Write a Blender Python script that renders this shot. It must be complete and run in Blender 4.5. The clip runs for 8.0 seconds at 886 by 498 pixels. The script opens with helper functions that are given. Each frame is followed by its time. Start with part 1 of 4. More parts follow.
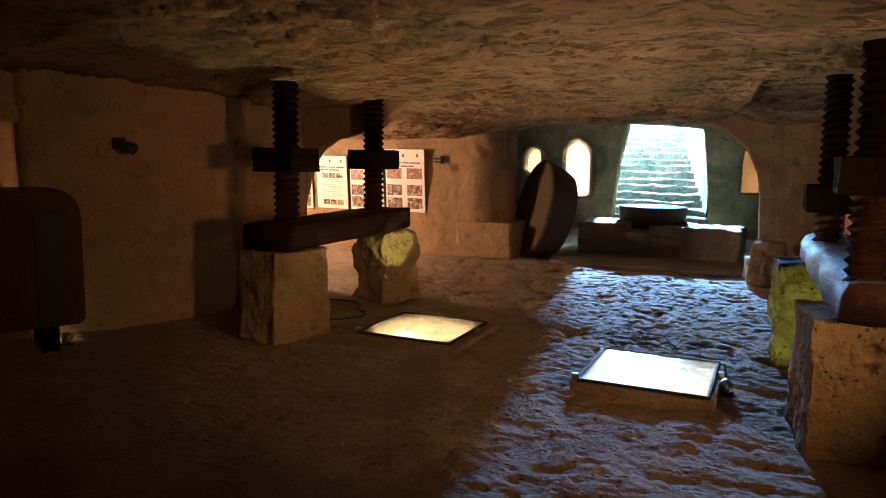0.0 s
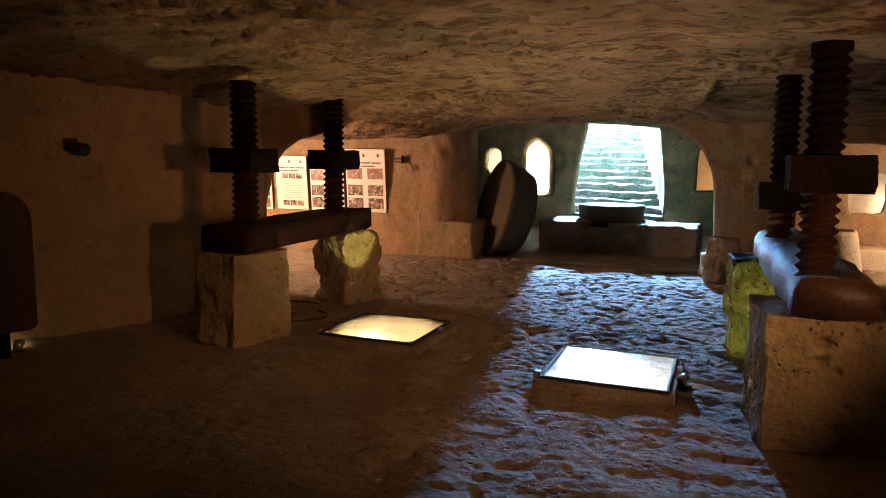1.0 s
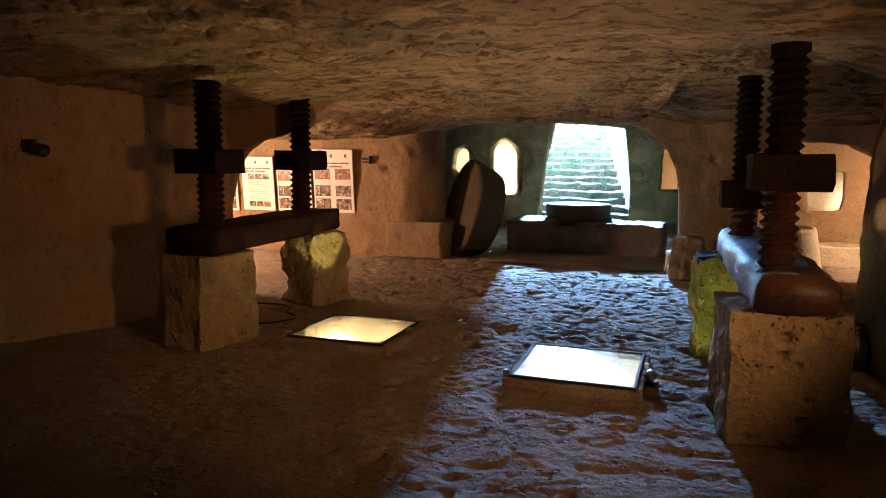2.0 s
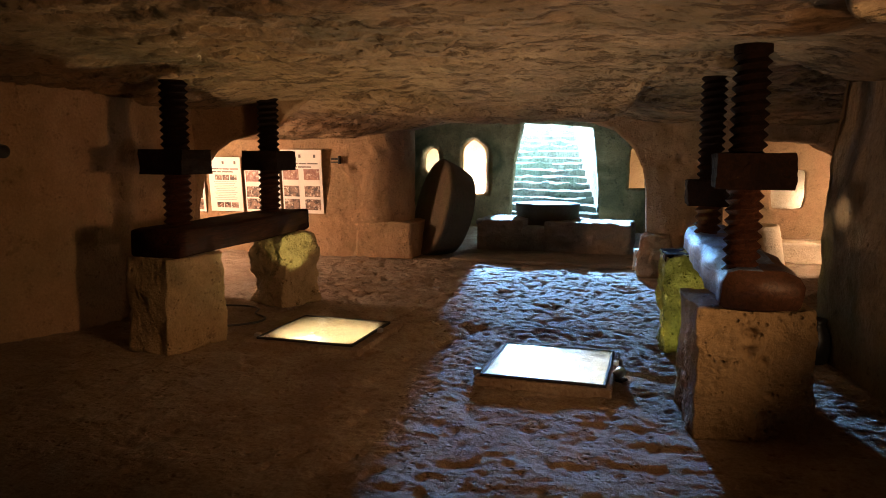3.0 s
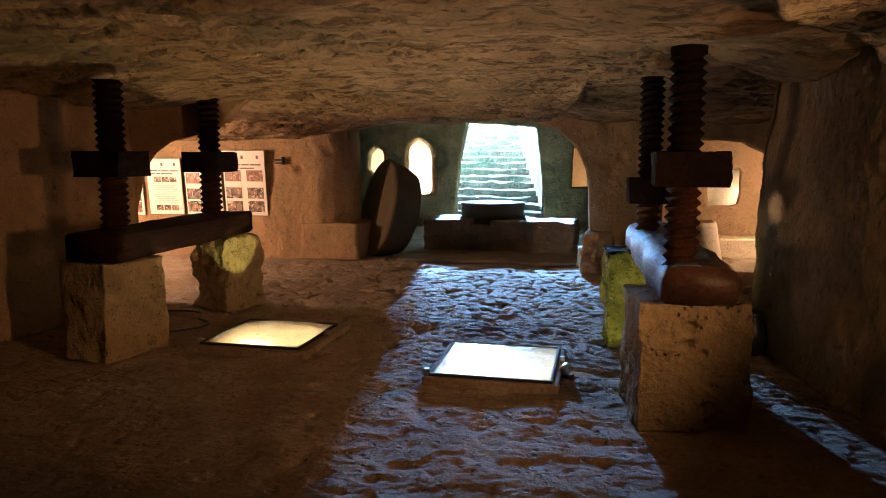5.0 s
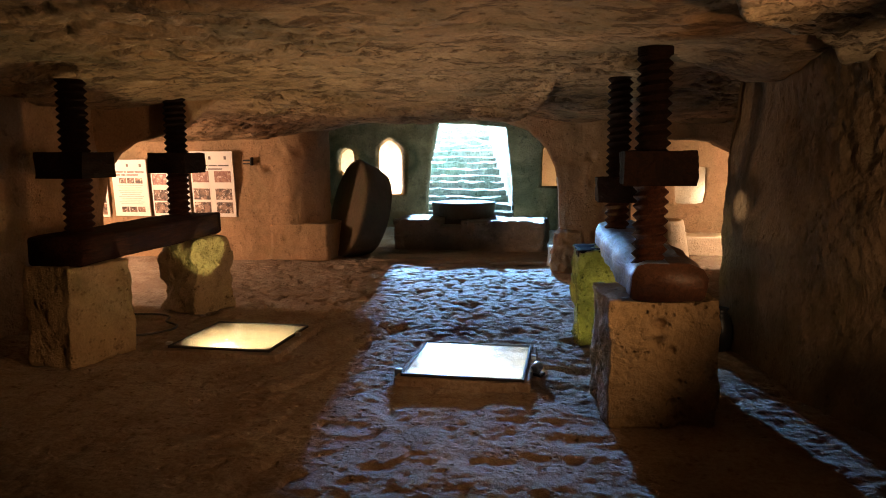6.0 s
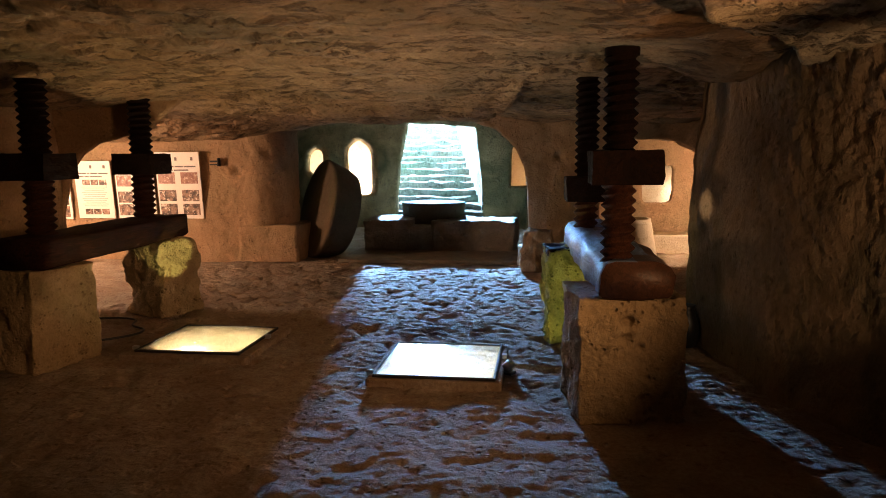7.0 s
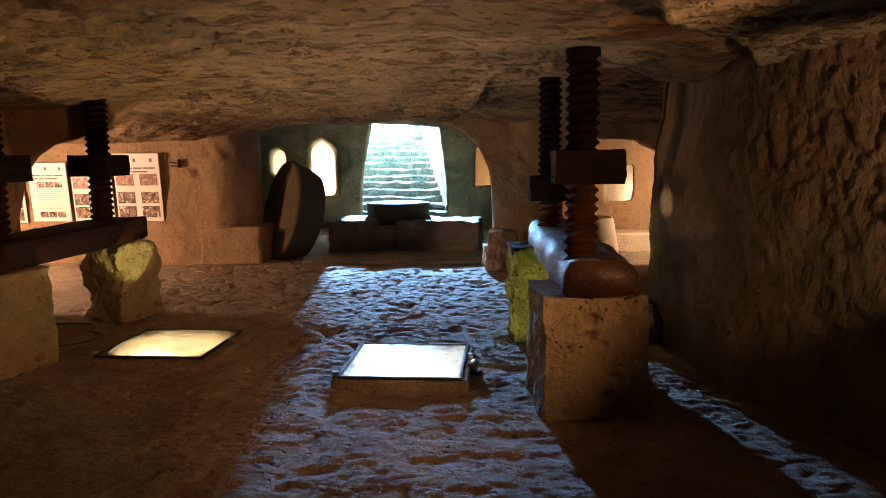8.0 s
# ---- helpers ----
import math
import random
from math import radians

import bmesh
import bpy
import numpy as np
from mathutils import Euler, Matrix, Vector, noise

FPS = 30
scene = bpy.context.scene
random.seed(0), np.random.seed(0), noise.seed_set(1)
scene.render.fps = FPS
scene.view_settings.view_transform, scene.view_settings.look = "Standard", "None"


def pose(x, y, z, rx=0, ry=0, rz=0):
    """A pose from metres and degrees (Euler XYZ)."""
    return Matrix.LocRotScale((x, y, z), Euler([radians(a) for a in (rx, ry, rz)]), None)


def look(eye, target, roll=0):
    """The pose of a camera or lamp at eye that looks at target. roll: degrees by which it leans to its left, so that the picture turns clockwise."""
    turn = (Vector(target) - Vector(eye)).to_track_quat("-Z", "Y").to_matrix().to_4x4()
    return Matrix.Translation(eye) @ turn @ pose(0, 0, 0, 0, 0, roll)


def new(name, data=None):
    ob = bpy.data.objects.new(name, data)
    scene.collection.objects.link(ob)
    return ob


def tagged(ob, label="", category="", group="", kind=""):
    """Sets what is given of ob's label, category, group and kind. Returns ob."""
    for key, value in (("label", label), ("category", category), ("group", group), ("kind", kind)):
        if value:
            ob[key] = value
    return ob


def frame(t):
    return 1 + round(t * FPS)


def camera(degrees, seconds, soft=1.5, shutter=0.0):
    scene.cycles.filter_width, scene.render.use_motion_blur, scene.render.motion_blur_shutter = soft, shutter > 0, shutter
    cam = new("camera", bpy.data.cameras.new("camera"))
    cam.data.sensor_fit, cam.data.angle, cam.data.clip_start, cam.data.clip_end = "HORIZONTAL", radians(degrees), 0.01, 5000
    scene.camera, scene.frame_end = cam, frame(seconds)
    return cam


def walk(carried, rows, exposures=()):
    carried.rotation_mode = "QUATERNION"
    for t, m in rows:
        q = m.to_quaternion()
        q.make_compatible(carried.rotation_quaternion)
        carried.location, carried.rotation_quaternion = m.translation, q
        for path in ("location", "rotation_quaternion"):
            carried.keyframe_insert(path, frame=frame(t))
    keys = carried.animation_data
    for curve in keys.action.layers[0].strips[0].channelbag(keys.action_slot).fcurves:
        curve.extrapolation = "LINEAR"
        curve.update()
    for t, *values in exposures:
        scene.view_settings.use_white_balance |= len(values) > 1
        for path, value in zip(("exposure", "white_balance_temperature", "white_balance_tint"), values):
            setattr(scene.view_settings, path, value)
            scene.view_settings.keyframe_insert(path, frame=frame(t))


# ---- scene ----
# camera on a tripod, panning to the right
cam = camera(63.2, 8.0, soft=0.4)
PAN = [
    (0.0, 82.421, -0.915, 24.745),
    (0.5, 82.437, -0.786, 23.253),
    (1.0, 82.450, -0.683, 21.645),
    (1.5, 82.471, -0.601, 20.364),
    (3.0, 82.488, -0.367, 16.714),
    (3.5, 82.496, -0.286, 15.693),
    (4.0, 82.500, -0.200, 14.600),
    (4.5, 82.504, -0.129, 13.548),
    (6.0, 82.503, 0.143, 10.049),
    (6.5, 82.498, 0.214, 8.978),
    (7.0, 82.498, 0.334, 7.650),
    (7.5, 82.487, 0.443, 6.258),
    (8.0, 82.487, 0.560, 4.811),
]
walk(cam, [(t, pose(0, 0, 1.6, rx, ry, rz)) for t, rx, ry, rz in PAN], exposures=[(0.0, -0.3), (8.0, -0.3)])

# ---- world and lights ----
world = bpy.data.worlds.new("world")
scene.world = world
world.use_nodes = True
sky = world.node_tree.nodes.new("ShaderNodeTexSky")
sky.sky_type = "NISHITA"
sky.sun_disc = False
sky.sun_elevation, sky.sun_rotation = radians(40), radians(200)
world.node_tree.links.new(sky.outputs[0], world.node_tree.nodes["Background"].inputs[0])
world.node_tree.nodes["Background"].inputs[1].default_value = 0.1

DAY = (0.24, 0.53, 1.0)
SKY_WHITE = (0.80, 0.90, 1.0)
AMBER = (1.0, 0.53, 0.24)
WARM = (1.0, 0.62, 0.34)
PEACH = (1.0, 0.67, 0.45)
PALE = (1.0, 0.78, 0.60)
YELLOW = (1.0, 0.75, 0.40)
GREENISH = (1.0, 0.95, 0.32)


def area(name, eye, target, watts, w, h, colour):
    data = bpy.data.lights.new(name, "AREA")
    data.shape, data.size, data.size_y = "RECTANGLE", w, h
    data.energy, data.color = watts, colour
    ob = new(name, data)
    ob.matrix_world = look(eye, target)
    return ob


def spot(name, eye, target, watts, angle, colour, radius=0.04, blend=0.5):
    data = bpy.data.lights.new(name, "SPOT")
    data.spot_size, data.spot_blend, data.shadow_soft_size = radians(angle), blend, radius
    data.energy, data.color = watts, colour
    ob = new(name, data)
    ob.matrix_world = look(eye, target)
    return ob


def bulb(name, eye, watts, colour, radius=0.05):
    data = bpy.data.lights.new(name, "POINT")
    data.energy, data.color, data.shadow_soft_size = watts, colour, radius
    ob = new(name, data)
    ob.location = eye
    return ob


# daylight at the head of the stairs
area("daylight", (-3.62, 24.0, 4.60), (-1.3, 7.0, 0.6), 18000, 0.09, 0.70, DAY)
area("daylight_middle", (-3.98, 24.0, 3.90), (-1.2, 7.0, 0.7), 7000, 0.09, 0.70, DAY)
area("daylight_low", (-3.98, 24.0, 3.30), (-1.0, 7.0, 0.9), 5800, 0.09, 0.46, DAY)
area("daylight_high", (-3.46, 24.0, 5.15), (-1.5, 9.0, 0.0), 29000, 0.09, 0.35, DAY)
area("daylight_over_stairs", (-3.3, 20.4, 5.6), (-3.0, 19.0, 1.0), 1300, 1.2, 2.6, SKY_WHITE)
# lamps of the place
bulb("poster_lamp", (-7.6, 7.8, 1.35), 600, PEACH, 0.3)
bulb("niche_lamp", (-4.4, 16.6, 0.8), 400, (1.0, 0.82, 0.68))
bulb("niche_lamp_east", (0.4, 16.6, 0.9), 60, WARM)
bulb("chamber_lamp", (2.9, 11.2, 1.0), 165, PEACH)
bulb("chamber_niche_lamp", (2.4, 13.0, 0.9), 18, PALE)
bulb("west_lamp", (-6.9, 5.4, 1.3), 110, WARM)
bulb("pit_lamp_yellow", (-2.96, 5.66, -0.42), 124, YELLOW, 0.06)
bulb("pit_lamp_white", (-0.74, 5.15, -0.66), 68, (1.0, 0.92, 0.80), 0.06)
# throws the yellowish patch of light on the far left press block
spot("pit_spot_lamp", (-2.50, 5.60, -0.05), (-3.60, 6.62, 0.64), 115, 17, GREENISH, 0.02, 0.15)
# added lamp: makes the small bright pool on the floor at the vat
spot("added_vat_lamp", (-5.22, 3.98, 0.16), (-5.36, 4.02, 0.0), 2.2, 80, YELLOW, 0.01, 0.4)
spot("floor_spot_lamp", (-0.20, 5.20, 0.10), (0.25, 6.05, 0.48), 34, 60, GREENISH, 0.02)
spot("wall_lamp", (1.95, 1.9, 1.45), (-3.6, 6.2, 1.58), 370, 73, AMBER, 0.04, 1.0)
spot("east_wall_lamp", (2.05, 2.6, 1.35), (1.82, 4.2, 1.50), 58, 68, WARM)
spot("west_spotlight", (-4.95, 4.50, 1.62), (1.30, 5.97, 1.19), 2700, 2.6, PEACH, 0.03, 1.0)

# ---- materials ----
def nodes_of(name):
    m = bpy.data.materials.new(name)
    m.use_nodes = True
    return m, m.node_tree.nodes, m.node_tree.links, m.node_tree.nodes["Principled BSDF"]


def mixer(n, l, kind, fac, a, b):
    x = n.new("ShaderNodeMix")
    x.data_type, x.blend_type = "RGBA", kind
    for sock, v in ((x.inputs[0], fac), (x.inputs[6], a), (x.inputs[7], b)):
        if isinstance(v, (int, float)):
            sock.default_value = v
        elif isinstance(v, tuple):
            sock.default_value = (*v, 1)
        else:
            l.new(v, sock)
    return x.outputs[2]


def ramp(n, l, src, lo, hi):
    r = n.new("ShaderNodeMapRange")
    r.inputs[1].default_value, r.inputs[2].default_value = lo, hi
    l.new(src, r.inputs[0])
    return r.outputs[0]


def cloud(n, l, vec, scale, detail=6, rough=0.6, warp=0.0):
    x = n.new("ShaderNodeTexNoise")
    x.inputs["Scale"].default_value, x.inputs["Detail"].default_value = scale, detail
    x.inputs["Roughness"].default_value, x.inputs["Distortion"].default_value = rough, warp
    l.new(vec, x.inputs["Vector"])
    return x.outputs["Fac"]


def place(n, l, stretch=(1, 1, 1), own=False):
    c = n.new("ShaderNodeTexCoord")
    if own:
        out = c.outputs["Object"]
    else:
        g = n.new("ShaderNodeNewGeometry")
        out = g.outputs["Position"]
    m = n.new("ShaderNodeMapping")
    m.inputs["Scale"].default_value = stretch
    l.new(out, m.inputs["Vector"])
    return m.outputs[0]


def maths(n, l, op, a, b, c=None):
    x = n.new("ShaderNodeMath")
    x.operation = op
    for sock, v in zip(x.inputs, (a, b, c)):
        if v is None:
            continue
        if isinstance(v, (int, float)):
            sock.default_value = v
        else:
            l.new(v, sock)
    return x.outputs[0]


def stone(name, base, dark, pale, stretch=(1, 1, 1), grain=22.0, bump=0.6, stain=(0.10, 0.13, 0.06), stain_amount=0.35, pits=0.5, rough=0.9, fleck=0.22, chips=0.0):
    m, n, l, p = nodes_of(name)
    v = place(n, l, stretch)
    big = cloud(n, l, v, 0.8, 5, 0.6, 0.8)
    mid = cloud(n, l, v, 3.2, 9, 0.66, 0.25)
    blot = cloud(n, l, v, 7.0, 6, 0.72, 0.4)
    fine = cloud(n, l, v, grain * 2, 6, 0.7)
    c = mixer(n, l, "MIX", ramp(n, l, mid, 0.36, 0.66), base, pale)
    c = mixer(n, l, "MIX", maths(n, l, "MULTIPLY", ramp(n, l, blot, 0.56, 0.70), 0.7), c, dark)
    c = mixer(n, l, "MIX", maths(n, l, "MULTIPLY", ramp(n, l, fine, 0.58, 0.42), fleck), c, dark)
    c = mixer(n, l, "MIX", maths(n, l, "MULTIPLY", ramp(n, l, big, 0.48, 0.66), stain_amount), c, stain)
    vor = n.new("ShaderNodeTexVoronoi")
    vor.inputs["Scale"].default_value = grain
    l.new(v, vor.inputs["Vector"])
    hole = maths(n, l, "MULTIPLY", ramp(n, l, vor.outputs["Distance"], 0.34, 0.10), ramp(n, l, blot, 0.46, 0.60))
    c = mixer(n, l, "MIX", maths(n, l, "MULTIPLY", hole, 0.6), c, dark)
    h = maths(n, l, "MULTIPLY_ADD", mid, 3.0, maths(n, l, "MULTIPLY", blot, 1.3))
    h = maths(n, l, "MULTIPLY_ADD", fine, 0.6 * fleck, h)
    h = maths(n, l, "MULTIPLY_ADD", hole, -pits, h)
    if chips:
        # ragged flaked-off hollows, gathered in patches
        flaked = cloud(n, l, place(n, l, (1.0, 2.2, 1.0)), 3.6, 12, 0.74, 0.6)
        where = ramp(n, l, cloud(n, l, v, 1.1, 4), 0.36, 0.56)
        gone = maths(n, l, "MULTIPLY", ramp(n, l, flaked, 0.530, 0.572), where)
        c = mixer(n, l, "MIX", maths(n, l, "MULTIPLY", gone, chips), c, dark)
        h = maths(n, l, "MULTIPLY_ADD", gone, -2.2 * chips, h)
    b = n.new("ShaderNodeBump")
    b.inputs["Strength"].default_value, b.inputs["Distance"].default_value = bump, 0.03
    l.new(h, b.inputs["Height"])
    l.new(b.outputs[0], p.inputs["Normal"])
    l.new(c, p.inputs["Base Color"])
    p.inputs["Roughness"].default_value = rough
    p.inputs["Specular IOR Level"].default_value = 0.3
    return m


def timber(name, base, dark, rough=0.6, stretch=(14, 1.2, 14), bump=0.5, shine=0.5):
    m, n, l, p = nodes_of(name)
    v = place(n, l, stretch, own=True)
    grain = cloud(n, l, v, 2.2, 8, 0.7, 1.2)
    wear = cloud(n, l, place(n, l, (1, 1, 1)), 5.0, 5)
    c = mixer(n, l, "MIX", ramp(n, l, grain, 0.35, 0.65), dark, base)
    c = mixer(n, l, "MULTIPLY", ramp(n, l, wear, 0.6, 0.35), c, (0.55, 0.5, 0.45))
    b = n.new("ShaderNodeBump")
    b.inputs["Strength"].default_value, b.inputs["Distance"].default_value = bump, 0.01
    l.new(grain, b.inputs["Height"])
    l.new(b.outputs[0], p.inputs["Normal"])
    l.new(c, p.inputs["Base Color"])
    l.new(maths(n, l, "MULTIPLY_ADD", wear, 0.5, rough - 0.25), p.inputs["Roughness"])
    p.inputs["Specular IOR Level"].default_value = shine
    p.inputs["Roughness"].default_value = rough
    return m


def plain(name, colour, rough=0.6, metal=0.0, vary=0.15):
    m, n, l, p = nodes_of(name)
    f = cloud(n, l, place(n, l), 35, 5)
    c = mixer(n, l, "MIX", ramp(n, l, f, 0.35, 0.7), colour, tuple(x * (1 - vary) for x in colour))
    l.new(c, p.inputs["Base Color"])
    p.inputs["Roughness"].default_value, p.inputs["Metallic"].default_value = rough, metal
    return m


ROCK = stone("cave_tufa", (0.33, 0.20, 0.108), (0.15, 0.085, 0.045), (0.42, 0.27, 0.155), bump=0.7, stain_amount=0.3)
ROCK_CEILING = stone("ceiling_tufa", (0.33, 0.20, 0.105), (0.075, 0.045, 0.027), (0.45, 0.295, 0.16), stretch=(1.0, 1.0, 1.0), grain=13, bump=0.95, stain=(0.105, 0.085, 0.042), stain_amount=0.7, pits=1.2, chips=0.62)
CRUST = stone("pale_flaking_crust", (0.43, 0.34, 0.21), (0.09, 0.06, 0.036), (0.56, 0.46, 0.31), grain=30, bump=1.0, stain=(0.20, 0.14, 0.08), stain_amount=0.3, pits=0.8, chips=0.85)
ROCK_GREEN = stone("algae_tufa", (0.25, 0.172, 0.076), (0.085, 0.066, 0.034), (0.46, 0.32, 0.15), stain=(0.06, 0.072, 0.028), stain_amount=0.8, bump=0.9)
ROCK_DAMP = stone("damp_tufa", (0.20, 0.140, 0.090), (0.075, 0.055, 0.038), (0.28, 0.20, 0.135), stain=(0.06, 0.058, 0.040), stain_amount=0.6, bump=0.9, rough=0.7)
ROCK_STREAK = stone("streaked_tufa", (0.24, 0.155, 0.083), (0.11, 0.072, 0.040), (0.34, 0.23, 0.13), stretch=(1.5, 1.5, 0.95), grain=14, bump=0.9, stain=(0.085, 0.075, 0.036), stain_amount=0.65, pits=0.8)
YELLOW_GREEN_STONE = stone("yellow_green_tufa", (0.33, 0.30, 0.09), (0.045, 0.045, 0.02), (0.46, 0.41, 0.14), grain=26, bump=1.2, stain=(0.07, 0.075, 0.028), stain_amount=0.75, pits=1.6)
PIT_STONE = stone("pit_whitewash", (0.74, 0.70, 0.60), (0.55, 0.50, 0.38), (0.80, 0.78, 0.70), grain=20, bump=0.4, stain_amount=0.1)
ROCK_FLOOR = stone("floor_rock", (0.31, 0.232, 0.165), (0.17, 0.10, 0.06), (0.40, 0.33, 0.26), grain=18, bump=0.6, stain=(0.16, 0.085, 0.045), stain_amount=0.5, pits=1.2, fleck=0.4)
BLOCK_STONE = stone("block_tufa", (0.40, 0.285, 0.155), (0.14, 0.095, 0.05), (0.52, 0.39, 0.23), grain=24, bump=0.9, stain=(0.15, 0.13, 0.055), stain_amount=0.65, pits=0.9)
STAIR_STONE = stone("stair_limestone", (0.66, 0.62, 0.53), (0.24, 0.24, 0.17), (0.78, 0.74, 0.65), grain=8, bump=1.0, stain=(0.26, 0.29, 0.19), stain_amount=0.3, pits=0.7)
# riser shade is put into this colour, along with some green damp
RISER_STONE = stone("shaded_damp_riser_limestone", (0.15, 0.145, 0.105), (0.05, 0.052, 0.034), (0.25, 0.24, 0.18), grain=8, bump=1.0, stain=(0.08, 0.13, 0.07), stain_amount=0.6, pits=0.7)
PALE_STONE = stone("pale_plaster_rock", (0.56, 0.46, 0.32), (0.38, 0.29, 0.18), (0.64, 0.55, 0.41), grain=20, bump=0.5, stain_amount=0.1)
WHEEL_STONE = stone("millstone", (0.105, 0.070, 0.040), (0.05, 0.036, 0.021), (0.145, 0.10, 0.06), grain=30, bump=0.6, stain=(0.08, 0.10, 0.04), stain_amount=0.6)
WOOD_DARK = timber("old_screw_wood", (0.017, 0.0078, 0.0048), (0.006, 0.0034, 0.0024), rough=0.85, shine=0.08)
# the lamplit lower screw threads, their warm light painted in
WOOD_LIT_THREAD = timber("lit_thread_wood", (0.085, 0.032, 0.017), (0.026, 0.011, 0.007), rough=0.7, shine=0.15)
WOOD_RED = timber("reddish_beam_wood", (0.14, 0.065, 0.038), (0.05, 0.024, 0.015), rough=0.45)
# the blue of the daylight on the press beam is painted in here
WOOD_DAYLIT = timber("daylit_beam_wood", (0.28, 0.40, 0.68), (0.08, 0.115, 0.21), rough=0.5, stretch=(9, 2.6, 9), bump=1.0, shine=0.35)
WOOD_VAT = timber("reddish_vat_wood", (0.075, 0.026, 0.014), (0.03, 0.012, 0.008), rough=0.6, shine=0.25, stretch=(10, 10, 1.2))
WOOD_MID = timber("dark_beam_wood", (0.050, 0.018, 0.010), (0.016, 0.007, 0.005), rough=0.8, shine=0.1)
IRON = plain("dark_iron", (0.018, 0.017, 0.016), 0.75, 0.0)
STEEL = plain("bright_steel", (0.6, 0.6, 0.58), 0.3, 1.0)
BLACK = plain("black_plastic", (0.02, 0.02, 0.02), 0.4)
PAPER = plain("poster_paper", (0.80, 0.74, 0.68), 0.5, 0, 0.05)
INK = plain("poster_ink", (0.16, 0.12, 0.11), 0.6)
INK_PALE = plain("poster_grey_text", (0.50, 0.43, 0.39), 0.6)


def photo(name, a, b, c):
    m, n, l, p = nodes_of(name)
    v = place(n, l)
    col = mixer(n, l, "MIX", ramp(n, l, cloud(n, l, v, 14, 3), 0.40, 0.60), a, b)
    col = mixer(n, l, "MIX", ramp(n, l, cloud(n, l, v, 24, 4), 0.55, 0.64), col, c)
    l.new(col, p.inputs["Base Color"])
    p.inputs["Roughness"].default_value = 0.4
    return m


PHOTO = photo("poster_photo", (0.20, 0.07, 0.05), (0.34, 0.16, 0.11), (0.55, 0.38, 0.30))
PHOTO_DARK = photo("poster_photo_dark", (0.05, 0.03, 0.025), (0.28, 0.17, 0.12), (0.66, 0.54, 0.46))
GLASS, gn, gl, gp = nodes_of("dusty_glass")
gp.inputs["Transmission Weight"].default_value = 0.85
gl.new(ramp(gn, gl, cloud(gn, gl, place(gn, gl), 6.0, 6), 0.1, 2.2), gp.inputs["Roughness"])
gp.inputs["Base Color"].default_value = (0.85, 0.88, 0.85, 1)

LAMP_GLOW, ln, ll, lp = nodes_of("lamp_glow")
lp.inputs["Base Color"].default_value = (0.9, 0.8, 0.6, 1)
lp.inputs["Emission Color"].default_value = (1.0, 0.85, 0.55, 1)
lp.inputs["Emission Strength"].default_value = 14.0

# ---- mesh helpers ----
def thing(name, at=(0, 0, 0), turn=0.0, **tags):
    ob = new(name)
    ob.matrix_world = pose(*at, 0, 0, turn)
    return tagged(ob, **tags)


def mesh_from(name, verts, faces, material, smooth=True):
    me = bpy.data.meshes.new(name)
    me.from_pydata(verts, [], faces)
    me.materials.append(material)
    me.polygons.foreach_set("use_smooth", [smooth] * len(me.polygons))
    me.update()
    return me


def part(name, bm, material, parent=None, label="", at=None, smooth=False):
    if isinstance(bm, bpy.types.Mesh):
        me = bm
    else:
        bmesh.ops.recalc_face_normals(bm, faces=bm.faces)
        me = bpy.data.meshes.new(name)
        bm.to_mesh(me)
        bm.free()
        me.materials.append(material)
        me.polygons.foreach_set("use_smooth", [smooth] * len(me.polygons))
    ob = new(name, me)
    if parent:
        ob.parent = parent
    if at is not None:
        ob.matrix_basis = at
    return tagged(ob, label=label)


def box(x0, x1, y0, y1, z0, z1, bevel=0.0, seg=2):
    bm = bmesh.new()
    bmesh.ops.create_cube(bm, size=1)
    for v in bm.verts:
        v.co = Vector(((x0 + x1) / 2 + v.co.x * (x1 - x0), (y0 + y1) / 2 + v.co.y * (y1 - y0), (z0 + z1) / 2 + v.co.z * (z1 - z0)))
    if bevel:
        bmesh.ops.bevel(bm, geom=bm.edges[:], offset=bevel, segments=seg, profile=0.6, affect="EDGES")
    return bm


def bumpy(p, amount, scale=1.0, seed=0.0):
    q = Vector((p[0] * scale + seed, p[1] * scale - seed, p[2] * scale + 2 * seed))
    return amount * (noise.noise(q) + 0.5 * noise.noise(q * 2.3) + 0.28 * noise.noise(q * 5.1) + 0.14 * noise.noise(q * 11.0))


def sheet(name, f, nu, nv, material, flip=False):
    """A curved surface from f(u, v), u and v from 0 to 1."""
    vs = [f(i / nu, j / nv) for j in range(nv + 1) for i in range(nu + 1)]
    fs = []
    for j in range(nv):
        for i in range(nu):
            a = j * (nu + 1) + i
            q = (a, a + 1, a + nu + 2, a + nu + 1)
            fs.append(q[::-1] if flip else q)
    return mesh_from(name, vs, fs, material)


def along(points, u):
    """A place on a polyline, u from 0 to 1 by length, and the way it goes there."""
    ps = [Vector(p) for p in points]
    lens = [(b - a).length for a, b in zip(ps, ps[1:])]
    d = u * sum(lens)
    for a, b, n in zip(ps, ps[1:], lens):
        if d <= n + 1e-9:
            return a.lerp(b, min(1, d / n)), (b - a).normalized()
        d -= n
    return ps[-1], (ps[-1] - ps[-2]).normalized()


def lerp_table(x, table):
    if x <= table[0][0]:
        return table[0][1]
    for (a, p), (b, q) in zip(table, table[1:]):
        if x <= b:
            k = (x - a) / (b - a)
            k = k * k * (3 - 2 * k)
            return p + (q - p) * k
    return table[-1][1]


def line_table(x, table):
    if x <= table[0][0]:
        return table[0][1]
    for (a, p), (b, q) in zip(table, table[1:]):
        if x <= b:
            return p + (q - p) * (x - a) / (b - a)
    return table[-1][1]


